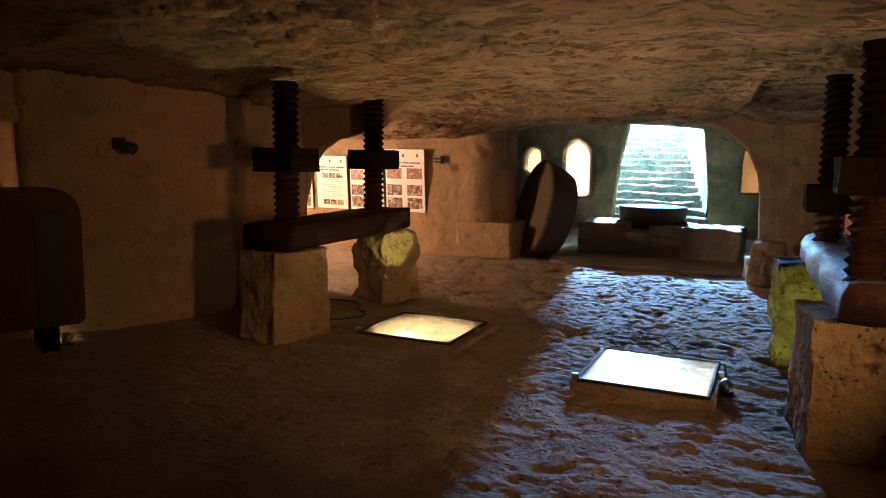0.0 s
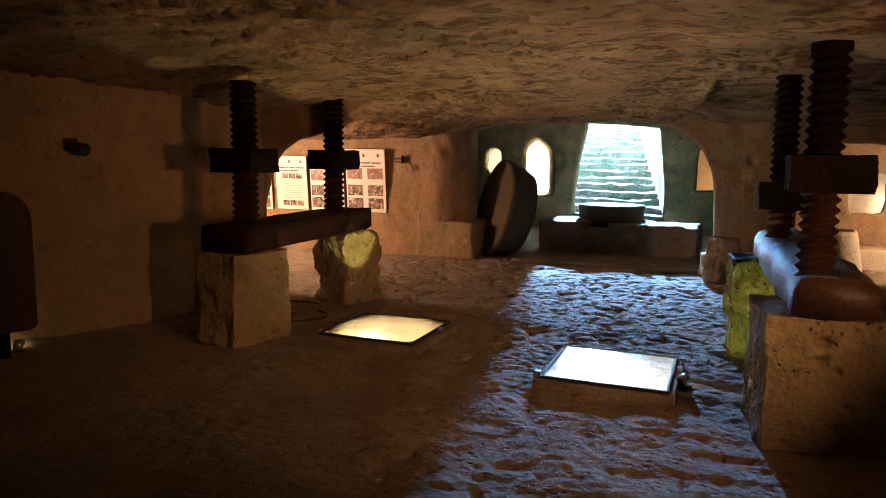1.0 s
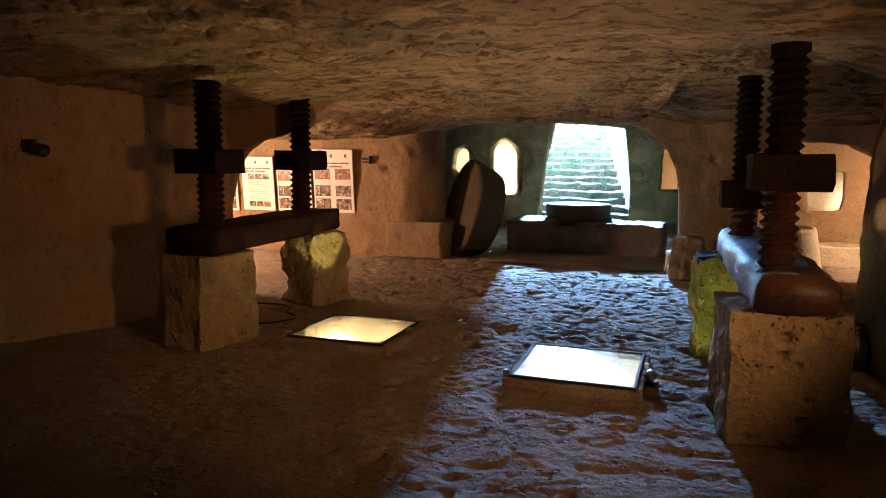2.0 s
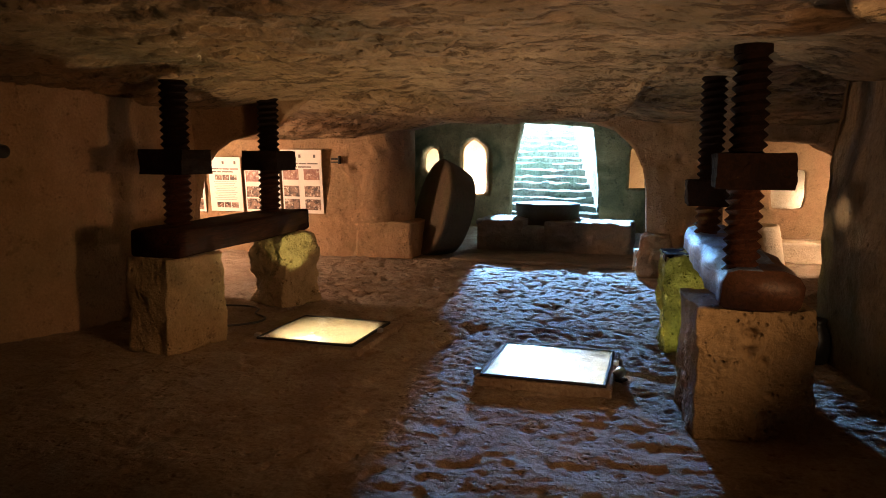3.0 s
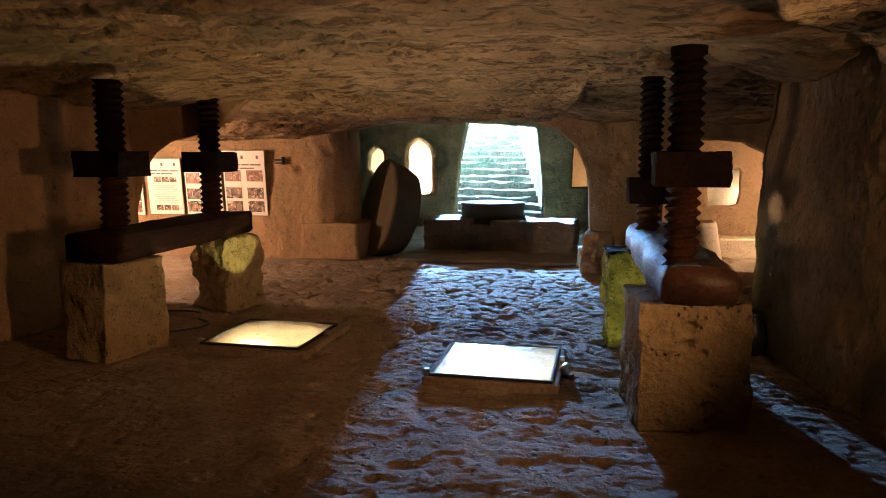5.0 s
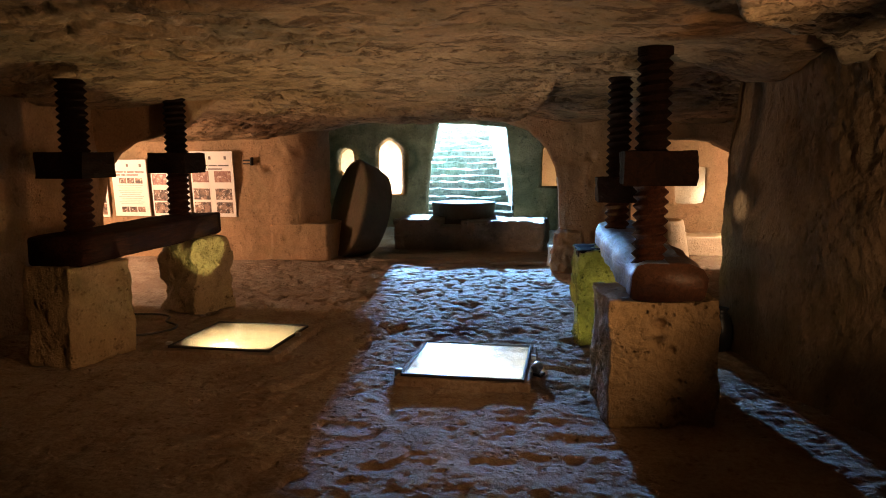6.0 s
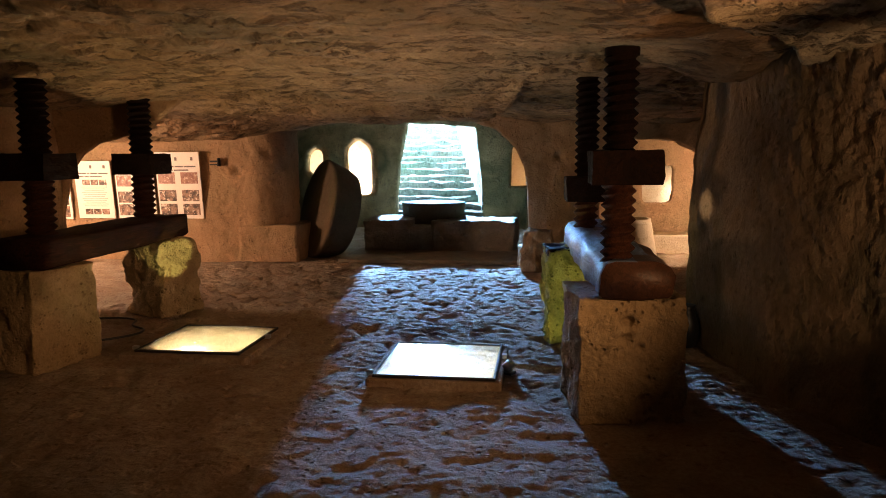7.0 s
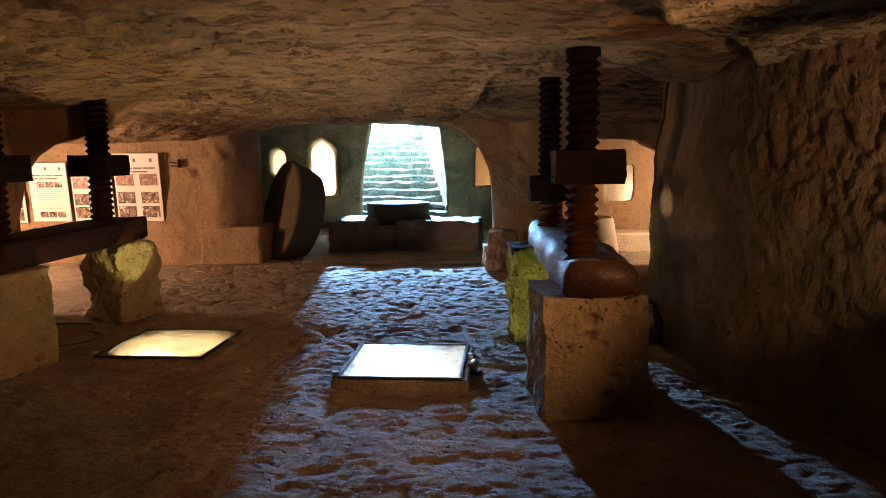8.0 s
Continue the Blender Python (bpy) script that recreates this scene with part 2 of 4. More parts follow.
def inside(x, y, poly):
    hit = False
    for (x0, y0), (x1, y1) in zip(poly, poly[1:] + poly[:1]):
        if (y0 > y) != (y1 > y) and x < (x1 - x0) * (y - y0) / (y1 - y0) + x0:
            hit = not hit
    return hit


def nearest(x, y, poly):
    best = None
    for (x0, y0), (x1, y1) in zip(poly, poly[1:] + poly[:1]):
        dx, dy = x1 - x0, y1 - y0
        k = max(0, min(1, ((x - x0) * dx + (y - y0) * dy) / (dx * dx + dy * dy + 1e-12)))
        px, py = x0 + k * dx, y0 + k * dy
        d = (px - x) ** 2 + (py - y) ** 2
        if best is None or d < best[0]:
            best = (d, px, py)
    return best[1], best[2]


def smooth_loop(poly, rounds=2):
    for _ in range(rounds):
        out = []
        for (x0, y0), (x1, y1) in zip(poly, poly[1:] + poly[:1]):
            out += [(0.75 * x0 + 0.25 * x1, 0.75 * y0 + 0.25 * y1), (0.25 * x0 + 0.75 * x1, 0.25 * y0 + 0.75 * y1)]
        poly = out
    return poly


def pierced_wall(name, a, b, z0, z1, thick, holes, material, cell=0.06, rough=0.03, seed=0.0, dents=(), splay=(), roll=None):
    """A rough wall from a to b in plan, facing to the right of the way a to b, with holes given as loops (along, height)."""
    a, b = Vector((*a, 0)), Vector((*b, 0))
    way = (b - a).normalized()
    out = Vector((way.y, -way.x, 0))
    length = (b - a).length
    nu, nv = max(2, round(length / cell)), max(2, round((z1 - z0) / cell))
    keep = set()
    for j in range(nv):
        for i in range(nu):
            u, v = (i + 0.5) * length / nu, z0 + (j + 0.5) * (z1 - z0) / nv
            if not any(inside(u, v, h) for h in holes):
                keep.add((i, j))
    pos = {}
    for i, j in keep:
        for c in ((i, j), (i + 1, j), (i, j + 1), (i + 1, j + 1)):
            pos[c] = None
    sides = {}
    for i, j in keep:
        for e, o in ((((i, j), (i + 1, j)), (i, j - 1)), (((i + 1, j), (i + 1, j + 1)), (i + 1, j)), (((i + 1, j + 1), (i, j + 1)), (i, j + 1)), (((i, j + 1), (i, j)), (i - 1, j))):
            if o not in keep:
                sides[e] = o
    rim = {c for e in sides for c in e}
    verts, index = [], {}
    back = {}
    for c in pos:
        u, v = c[0] * length / nu, z0 + c[1] * (z1 - z0) / nv
        if c in rim and holes and 0 < c[0] < nu:
            best = min((nearest(u, v, h) for h in holes), key=lambda q: (q[0] - u) ** 2 + (q[1] - v) ** 2)
            if (best[0] - u) ** 2 + (best[1] - v) ** 2 < (1.3 * cell) ** 2:
                u, v = best
        p = a + way * u + Vector((0, 0, v))
        p += out * bumpy(p, rough, 1.4, seed) + way * bumpy(p, rough * 0.4, 4.0, seed + 5) + Vector((0, 0, bumpy(p, rough * 0.4, 4.0, seed + 9)))
        for du, dv, dr in dents:
            p -= out * 1.3 * dr * math.exp(-((u - du) ** 2 + (v - dv) ** 2) / (dr * dr))
        if roll and u > roll[0]:
            p -= out * roll[2] * min(1.0, (u - roll[0]) / roll[1]) ** 2.2 * max(0.0, 1 - max(0.0, u - roll[0] - roll[1]) / 0.9)
        index[c] = len(verts)
        verts.append(p)
    for c in rim:
        p = verts[index[c]]
        back[c] = len(verts)
        q = p - out * (thick + bumpy(p, rough, 3.0, seed))
        u, v = (p - a).dot(way), p.z
        for h, s in zip(holes, splay):
            us, vs = [x for x, _ in h], [z for _, z in h]
            if s and min(us) - 0.1 < u < max(us) + 0.1 and min(vs) - 0.1 < v < max(vs) + 0.1:
                q -= way * s * max(0.0, (u - min(us)) / (max(us) - min(us)) - 0.15)
                q.z -= 0.55 * s * max(0.0, (v - min(vs)) / (max(vs) - min(vs)) - 0.5)
        verts.append(q)
    faces = [(index[(i, j)], index[(i + 1, j)], index[(i + 1, j + 1)], index[(i, j + 1)]) for i, j in keep]
    for (p, q) in sides:
        faces.append((index[q], index[p], back[p], back[q]))
    return new(name, mesh_from(name, verts, faces, material))


def boulder(size, cuts=9, amount=0.03, scale=3.0, seed=0.0, taper=0.0, lean=(0, 0), corner=0.08, dents=()):
    """A hewn block, base at z = 0, worn at its edges."""
    bm = bmesh.new()
    bmesh.ops.create_cube(bm, size=1)
    bmesh.ops.subdivide_edges(bm, edges=bm.edges[:], cuts=cuts, use_grid_fill=True)
    sx, sy, sz = size
    for v in bm.verts:
        c = v.co * 2
        n8 = (abs(c.x) ** 9 + abs(c.y) ** 9 + abs(c.z) ** 9) ** (1 / 9)
        r = c * (1 - corner + corner / max(n8, 1e-6))
        h = (r.z + 1) / 2
        k = 1 - taper * h
        p = Vector((r.x * sx / 2 * k + lean[0] * h, r.y * sy / 2 * k + lean[1] * h, h * sz))
        d = Vector((bumpy(p, amount, scale, seed), bumpy(p, amount, scale, seed + 7), bumpy(p, amount * 0.7, scale, seed + 13)))
        for dx, dz, dr in dents:
            if c.y < -0.6:
                d.y += 2.2 * dr * math.exp(-((p.x - dx) ** 2 + (p.z - dz) ** 2) / (dr * dr))
        if v.co.z < -0.49:
            d.z = 0
        v.co = p + d
    return bm


def lathe(profile, seg=32, wobble=0.0, seed=0.0):
    bm = bmesh.new()
    rings = []
    for r, z in profile:
        ring = []
        for k in range(seg):
            t = 2 * math.pi * k / seg
            p = Vector((r * math.cos(t), r * math.sin(t), z))
            if wobble:
                p *= 1 + bumpy(p, wobble, 3.0, seed)
            ring.append(bm.verts.new(p))
        rings.append(ring)
    for a, b in zip(rings, rings[1:]):
        for k in range(seg):
            bm.faces.new((a[k], a[(k + 1) % seg], b[(k + 1) % seg], b[k]))
    bm.faces.new(rings[0][::-1])
    bm.faces.new(rings[-1])
    return bm


def tube(points, r, seg=6):
    bm = bmesh.new()
    rings = []
    ps = [Vector(p) for p in points]
    for k, p in enumerate(ps):
        d = (ps[min(k + 1, len(ps) - 1)] - ps[max(k - 1, 0)]).normalized()
        s = d.orthogonal().normalized() if abs(d.z) > 0.9 else d.cross(Vector((0, 0, 1))).normalized()
        t = d.cross(s)
        rings.append([bm.verts.new(p + r * (math.cos(2 * math.pi * i / seg) * s + math.sin(2 * math.pi * i / seg) * t)) for i in range(seg)])
    for a, b in zip(rings, rings[1:]):
        for i in range(seg):
            bm.faces.new((a[i], a[(i + 1) % seg], b[(i + 1) % seg], b[i]))
    bm.faces.new(rings[0])
    bm.faces.new(rings[-1])
    return bm


# ---- the large structure ----
STAIR_Y, STAIR_Z, RISE, GO = 15.8, 0.34, 0.15, 0.33


def lerp_span(u, a, d, b, c, share):
    """Spreads u over a to d, with that share of the steps between b and c."""
    side = (1 - share) / 2
    if u < side:
        return a + (b - a) * u / side
    if u < 1 - side:
        return b + (c - b) * (u - side) / share
    return c + (d - c) * (u - 1 + side) / side


def soft(a, b, x):
    k = max(0.0, min(1.0, (x - a) / (b - a)))
    return k * k * (3 - 2 * k)


def east_bed(x, y):
    return 0.82 * ((x - 0.42) - (y - 3.0) * 0.635) + 0.10 * noise.noise(Vector((y * 1.5, 8.0, x * 1.5)))


def ceiling_height(x, y):
    z = line_table(y, [(-3, 2.38), (2.5, 2.42), (5.0, 2.40), (6.6, 2.28), (8.4, 2.08), (10.3, 1.90)])
    rise = lerp_table(x, [(-4.2, 0.0), (-2.2, 0.20), (-1.0, 0.22), (0.2, 0.06)])
    z += rise * lerp_table(y, [(8.0, 0.0), (10.3, 1.0)])
    z -= 0.15 * (1 - soft(-4.7, -3.7, x)) * soft(8.2, 9.9, y)
    # a hanging bed that ends in a lip across the cave
    lip = line_table(x, [(-4.5, 7.6), (-3.0, 8.6), (-1.98, 8.9), (-1.24, 8.86), (-0.58, 8.45), (-0.29, 7.5), (-0.11, 6.2), (0.15, 5.2), (0.45, 4.9), (0.76, 5.5), (1.2, 6.0), (1.5, 6.3)]) + 0.12 * noise.noise(Vector((x * 1.7, 3.0, 0.0)))
    z += (0.17 * soft(-0.03, 0.09, y - lip) - 0.11) * soft(2.5, 5.0, y)
    z -= 0.14 * (1 - soft(-4.9, -3.5, x)) * (1 - soft(6.3, 7.6, y))
    # a second bed beside the east wall
    z -= 0.16 * soft(0.0, 0.06, east_bed(x, y)) * (1 - soft(5.4, 6.2, y))
    # the ceiling rounds down into the east wall
    side = line_table(y, [(0.5, 2.75), (2.8, 2.45), (4.1, 1.98), (4.9, 1.62), (5.6, 1.42), (6.3, 1.25)])
    z -= 0.15 * (1 - soft(0.0, 0.75, side - x)) * (1 - soft(5.2, 6.6, y)) * (1 - soft(-0.7, 0.3, east_bed(x, y)))
    return z


def ceiling_point(u, v):
    x = lerp_span(u, -10.5, 5.0, -5.2, 2.4, 0.72)
    y = lerp_span(v, -3.2, 10.7, 2.6, 10.4, 0.78)
    p = Vector((x, y, 0))
    warp = 0.5 * noise.noise(p * 0.7)
    beds = noise.noise(Vector((x * 0.9 + warp, y * 2.6 + warp * 2, 1.0)))
    flake = noise.noise(Vector((x * 3.0 + warp, y * 6.5 + warp * 3, 4.0)))
    chip = noise.noise(Vector((x * 9.0, y * 15.0, 9.0)))
    rugged = soft(-0.2, 0.35, noise.noise(p * 0.55 + Vector((7, 2, 0))))
    east = soft(0.0, 0.25, east_bed(x, y)) * (1 - soft(5.0, 6.0, y))
    rugged *= 1 - 0.7 * east
    peel = 0.020 * soft(0.0, 0.16, noise.noise(Vector((x * 10.0 + warp, y * 10.0, 2.0)))) + 0.014 * soft(0.0, 0.2, noise.noise(p * 19.0)) + 0.006 * noise.noise(p * 37.0)
    z = ceiling_height(x, y) + bumpy(p, 0.045, 0.8, 3.0) + 0.045 * beds
    z += (0.3 + rugged) * (0.034 * soft(0.06, 0.20, flake) + 0.022 * soft(0.12, 0.26, chip) + 0.008 * noise.noise(p * 22.0)) + east * peel
    return (x, y, z)


rock_roof = sheet("ceiling", ceiling_point, 400, 420, ROCK_CEILING, flip=True)
rock_roof.materials.append(CRUST)
for f in rock_roof.polygons:
    x, y, z = f.center
    if y < 5.6 and east_bed(x, y) + 0.05 * noise.noise(f.center * 8.0) > 0.03:
        f.material_index = 1
tagged(new("ceiling", rock_roof), "low rock-cut cave ceiling of brown tufa with flaking beds", "ceiling", kind="structure")

PIT_Y = (-3.20, -2.34, 5.24, 6.10)
PIT_W = (-1.144, -0.295, 4.788, 5.682)


def floor_point(u, v):
    x = lerp_span(u, -10.5, 5.0, -4.6, 2.0, 0.84)
    y = lerp_span(v, -3.2, 16.0, 2.9, 10.6, 0.86)
    p = Vector((x, y, 0))
    w = Vector((noise.noise(p * 2.0), noise.noise(p * 2.0 + Vector((9, 4, 0))), 0)) * 0.25
    q = p + w
    z = bumpy(p, 0.016, 0.7, 11.0) + 0.018 * noise.noise(p * 1.9 + Vector((5, 1, 3))) + 0.010 * noise.noise(p * 4.3 + Vector((2, 7, 1)))
    n1 = noise.noise(q * 2.4 + Vector((3, 8, 0)))
    n2 = noise.noise(p * 5.6 + Vector((1, 5, 2)))
    n3 = noise.noise(p * 11.5 + Vector((6, 2, 7)))
    n4 = noise.noise(p * 24.0 + Vector((2, 9, 3)))
    deep = 0.6 + 0.8 * soft(3.8, 6.2, y)
    crisp = soft(4.2, 6.4, y)
    z -= deep * 0.018 * soft(0.02 + 0.14 * crisp, 0.66 - 0.06 * crisp, n1 + 0.30 * n2 + 0.22 * n3 + 0.1 * n4)
    z -= deep * 0.013 * soft(0.02 + 0.18 * crisp, 0.60 - 0.14 * crisp, 0.25 * n1 + 0.75 * n2 + 0.40 * n3 + 0.22 * n4)
    z -= deep * 0.013 * soft(0.20, 0.46, 0.9 * n3 + 0.35 * n4 - 0.1 * n1)
    n5 = noise.noise(Vector((x * 9.0 + w.x * 8, y * 16.0 + w.y * 8, 3.0)))
    z += 0.004 * n4 + deep * (0.0095 - 0.002 * crisp) * n5 + 0.0035 * noise.noise(p * 33.0)
    # cable channel cut from the pit to the press block
    z -= 0.04 * (1 - soft(0.045, 0.065, abs(y - 5.33 + 0.02 * n2))) * soft(-0.30, -0.24, x) * (1 - soft(0.10, 0.22, x)) if abs(y - 5.33) < 0.1 else 0.0
    for x0, x1, y0, y1 in (PIT_Y, PIT_W):
        d = max(x0 - x, x - x1, y0 - y, y - y1)
        z = z * min(1.0, max(0.0, (d + 0.02) / 0.12))
    return (x, y, z)


def floor_mesh():
    me = sheet("floor", floor_point, 520, 600, ROCK_FLOOR)
    bm = bmesh.new()
    bm.from_mesh(me)
    gone = []
    for f in bm.faces:
        c = f.calc_center_median()
        for x0, x1, y0, y1 in (PIT_Y, PIT_W):
            if x0 + 0.02 < c.x < x1 - 0.02 and y0 + 0.02 < c.y < y1 - 0.02:
                gone.append(f)
    bmesh.ops.delete(bm, geom=gone, context="FACES")
    bm.to_mesh(me)
    bm.free()
    return me


tagged(new("floor", floor_mesh()), "worn uneven rock floor of the cave, pitted and dusty", "floor", kind="structure")


def rough_wall(name, line, top, material, amount=0.05, nu=90, nv=44, seed=0.0, bottom=-0.15, flip=False):
    def f(u, v):
        p, d = along([(x, y, 0) for x, y in line], u)
        side = Vector((d.y, -d.x, 0))
        q = Vector((p.x, p.y, bottom + (top - bottom) * v))
        q += side * bumpy(q, amount, 1.2, seed)
        bulge = 0.10 * max(0.0, v - 0.75) ** 2 * 16
        return q + side * bulge * 0.4
    return new(name, sheet(name, f, nu, nv, material, flip))


WEST = [(-5.6, -3.2), (-5.9, 0.5), (-6.0, 2.6)]
tagged(rough_wall("wall_west_near", WEST, 2.6, ROCK, seed=21), "rough rock-cut wall of brown tufa", "wall", kind="structure")
WEST2 = [(-7.3, 6.1), (-6.6, 4.9), (-5.84, 4.06), (-5.70, 4.02), (-5.3, 4.5), (-5.05, 5.0), (-4.92, 5.6), (-4.93, 6.9), (-5.1, 7.05), (-9.0, 7.2)]
tagged(rough_wall("wall_west", WEST2, 2.6, ROCK, amount=0.035, nu=160, seed=22), "smooth-cut brown tufa wall in shadow", "wall", kind="structure")
tagged(rough_wall("wall_west_recess", [(-6.0, 2.6), (-8.9, 2.7), (-9.0, 6.2), (-7.2, 6.2)], 2.6, ROCK, seed=23), "lit rock wall of a side recess", "wall", kind="structure")
tagged(rough_wall("wall_posters_west", [(-9.0, 7.2), (-9.2, 10.5)], 2.6, ROCK, seed=24), "rock wall beside the posters", "wall", kind="structure")
tagged(rough_wall("wall_west_lintel", [(-6.0, 2.6), (-5.72, 4.02)], 2.6, ROCK, nu=30, nv=20, seed=28, bottom=1.80), "rock over a side opening", "wall", kind="structure")
EAST = [(4.2, 6.75), (1.42, 6.5), (1.25, 6.3), (1.42, 5.6), (1.62, 4.9), (1.98, 4.1), (2.45, 2.8), (2.75, 0.5), (2.7, -3.2)]


def east_wall(u, v):
    p, d = along([(x, y, 0) for x, y in EAST], u)
    side = Vector((d.y, -d.x, 0))
    z = -0.15 + 2.85 * v
    q = Vector((p.x, p.y, z))
    a = Vector((p.x * 6.5, p.y * 6.5, z * 4.8)) + 0.5 * Vector((noise.noise(q * 2.0), noise.noise(q * 2.0 + Vector((3, 0, 0))), noise.noise(q * 2.0 + Vector((0, 5, 0)))))
    chop = 0.75 * (0.014 * soft(-0.05, 0.25, noise.noise(a)) + 0.020 * soft(-0.05, 0.25, noise.noise(a * 1.9 + Vector((4, 1, 7)))) + 0.014 * soft(0.0, 0.3, noise.noise(a * 4.0)) + 0.006 * noise.noise(a * 8.0) - 0.020)
    near = 1 - soft(4.4, 5.8, p.y)
    q += side * (bumpy(q, 0.05, 0.9, 25) + chop * (0.25 + 0.95 * near * (0.35 + 0.65 * soft(1.0, 1.7, z))))
    q += side * 0.17 * (1 - soft(-0.05, 0.65, z)) * near
    lean = max(0.0, z - 1.6)
    return q + side * (0.14 * lean * lean * near - 0.08 * soft(1.55, 2.0, z) * (1 - near))


tagged(new("wall_east", sheet("wall_east", east_wall, 620, 190, ROCK_STREAK)), "dark rock wall with rough vertical chisel streaks", "wall", kind="structure")
tagged(rough_wall("wall_south", [(2.8, -3.1), (-5.7, -3.1)], 2.7, ROCK, seed=26), "rock wall closing the cave behind", "wall", kind="structure")
tagged(rough_wall("wall_east_far", [(4.2, 10.7), (4.2, 6.6)], 2.7, ROCK, seed=27), "rock wall of the side passage", "wall", kind="structure")

spandrel = [(-5.02, -0.4), (-5.0, 1.0), (-4.95, 1.22), (-4.87, 1.46), (-4.74, 1.62), (-4.56, 1.73), (-4.32, 1.78), (-4.0, 1.86), (-3.7, 2.08), (-3.35, 2.3), (-3.35, -0.4)]
tagged(pierced_wall("wall_west_arch", (-5.15, 6.97), (-3.38, 6.97), -0.15, 2.5, 0.08, [[(x + 5.15, z) for x, z in spandrel]], ROCK, cell=0.04, rough=0.03, seed=37), "rounded rock shoulder over the opening to the posters", "wall", kind="structure")

def pocks(count, u0, u1, v0, v1, r0, r1, seed):
    """Scattered pick marks, most of them small: along, height, radius."""
    rng = random.Random(seed)
    return [(rng.uniform(u0, u1), rng.uniform(v0, v1), r0 + (r1 - r0) * rng.random() ** 3) for _ in range(count)]


# far wall with the broad arched recess and the side chamber
X0 = -9.3
arch = [(-3.82, -0.3), (-3.80, 0.6), (-3.79, 1.97), (-3.5, 2.04), (-3.0, 2.08), (-2.2, 2.13), (-1.5, 2.11), (-0.95, 2.06), (-0.62, 1.93), (-0.36, 1.69), (-0.24, 1.42), (-0.17, 1.1), (-0.16, 0.5), (-0.15, -0.3)]
chamber = [(0.82, -0.3), (0.84, 1.2), (0.95, 1.62), (1.30, 1.80), (1.9, 1.76), (2.35, 1.5), (2.4, -0.3)]
shift = lambda loop: [(x - X0, z) for x, z in loop]
tagged(pierced_wall("wall_north", (X0, 10.3), (4.3, 10.3), -0.15, 2.55, 0.5, [shift(arch), shift(chamber)], ROCK, cell=0.035, rough=0.042, seed=31, dents=pocks(80, 3.6, 12.0, 0.05, 1.95, 0.010, 0.038, 5) + [(x - X0, z, r) for x, z, r in ((-4.06, 1.63, 0.04), (-4.52, 1.40, 0.055), (-4.46, 1.36, 0.04), (0.25, 1.55, 0.05))], roll=(-4.32 - X0, 0.5, 0.26)), "pale rock wall with a broad arched recess", "wall", kind="structure")

# recess round the mill
BACK = 15.5
K = BACK / 12.0
RX0 = -6.2


def far_loop(loop):
    return [(x * K - RX0, 1.6 + (z - 1.6) * K) for x, z in loop]


w1 = smooth_loop([(x / K, 1.6 + (z - 1.6) / K) for x, z in ((-5.16, 1.12), (-5.16, 1.60), (-5.06, 1.74), (-4.92, 1.80), (-4.70, 1.76), (-4.63, 1.56), (-4.64, 1.12))], 1)
w2 = smooth_loop([(x / K, 1.6 + (z - 1.6) / K) for x, z in ((-4.27, 1.00), (-4.27, 1.40), (-4.27, 1.78), (-4.13, 1.93), (-3.97, 1.99), (-3.82, 1.93), (-3.62, 1.80), (-3.52, 1.62), (-3.53, 1.20), (-3.53, 0.74), (-3.74, 0.70), (-4.04, 0.74), (-4.20, 0.86))], 1)
w3 = [(-0.49, 1.06), (-0.47, 1.7), (-0.30, 1.75), (0.0, 1.6), (0.02, 1.08)]
door = [(-2.43, 0.3), (-2.42, 0.9), (-2.36, 1.5), (-2.23, 2.13), (-1.7, 2.10), (-1.07, 2.04), (-1.0, 1.5), (-0.94, 0.9), (-0.93, 0.3)]
tagged(pierced_wall("wall_recess_north", (RX0, BACK), (1.4, BACK), -0.15, 2.75, 0.35, [far_loop(w) for w in (w1, w2, w3, door)], ROCK_GREEN, cell=0.05, rough=0.02, seed=33, splay=(0.26, 0.26, 0, 0)), "damp greenish rock wall with small cut windows and a doorway to the stairs", "wall", kind="structure")
tagged(rough_wall("wall_recess_west", [(-5.75, 15.6), (-3.86, 10.7)], 2.7, ROCK_GREEN, amount=0.03, nu=80, seed=34), "damp greenish side wall of the mill recess", "wall", kind="structure")
tagged(rough_wall("wall_recess_east", [(0.35, 10.6), (1.2, 15.6)], 2.7, ROCK_GREEN, amount=0.03, nu=80, seed=35), "dark side wall of the mill recess", "wall", kind="structure")
tagged(new("ceiling_recess", sheet("ceiling_recess", lambda u, v: (-6.3 + 7.9 * u, 10.5 + 5.3 * v, 2.55 + bumpy((-6.3 + 7.9 * u, 10.5 + 5.3 * v, 0), 0.05, 1.2, 41)), 80, 60, ROCK_GREEN, flip=True)), "rock ceiling over the mill", "ceiling", kind="structure")


def cell_room(name, x0, x1, y0, y1, z0, z1, material, label, front=False):
    """A small rock-cut room behind an opening, open to the south."""
    bm = box(x0, x1, y0, y1, z0, z1)
    bmesh.ops.delete(bm, geom=[f for f in bm.faces if f.calc_center_median().y < y0 + 0.01 or (front and f.calc_center_median().y > y1 - 0.01)], context="FACES")
    bmesh.ops.subdivide_edges(bm, edges=bm.edges[:], cuts=40 if front else 14, use_grid_fill=True)
    for v in bm.verts:
        if v.co.y > y0 + 0.01:
            v.co += Vector((bumpy(v.co, 0.03, 3, 3), bumpy(v.co, 0.03, 3, 5), bumpy(v.co, 0.03, 3, 7)))
    ob = part(name, bm, material, smooth=True)
    return tagged(ob, label, "wall", kind="structure")


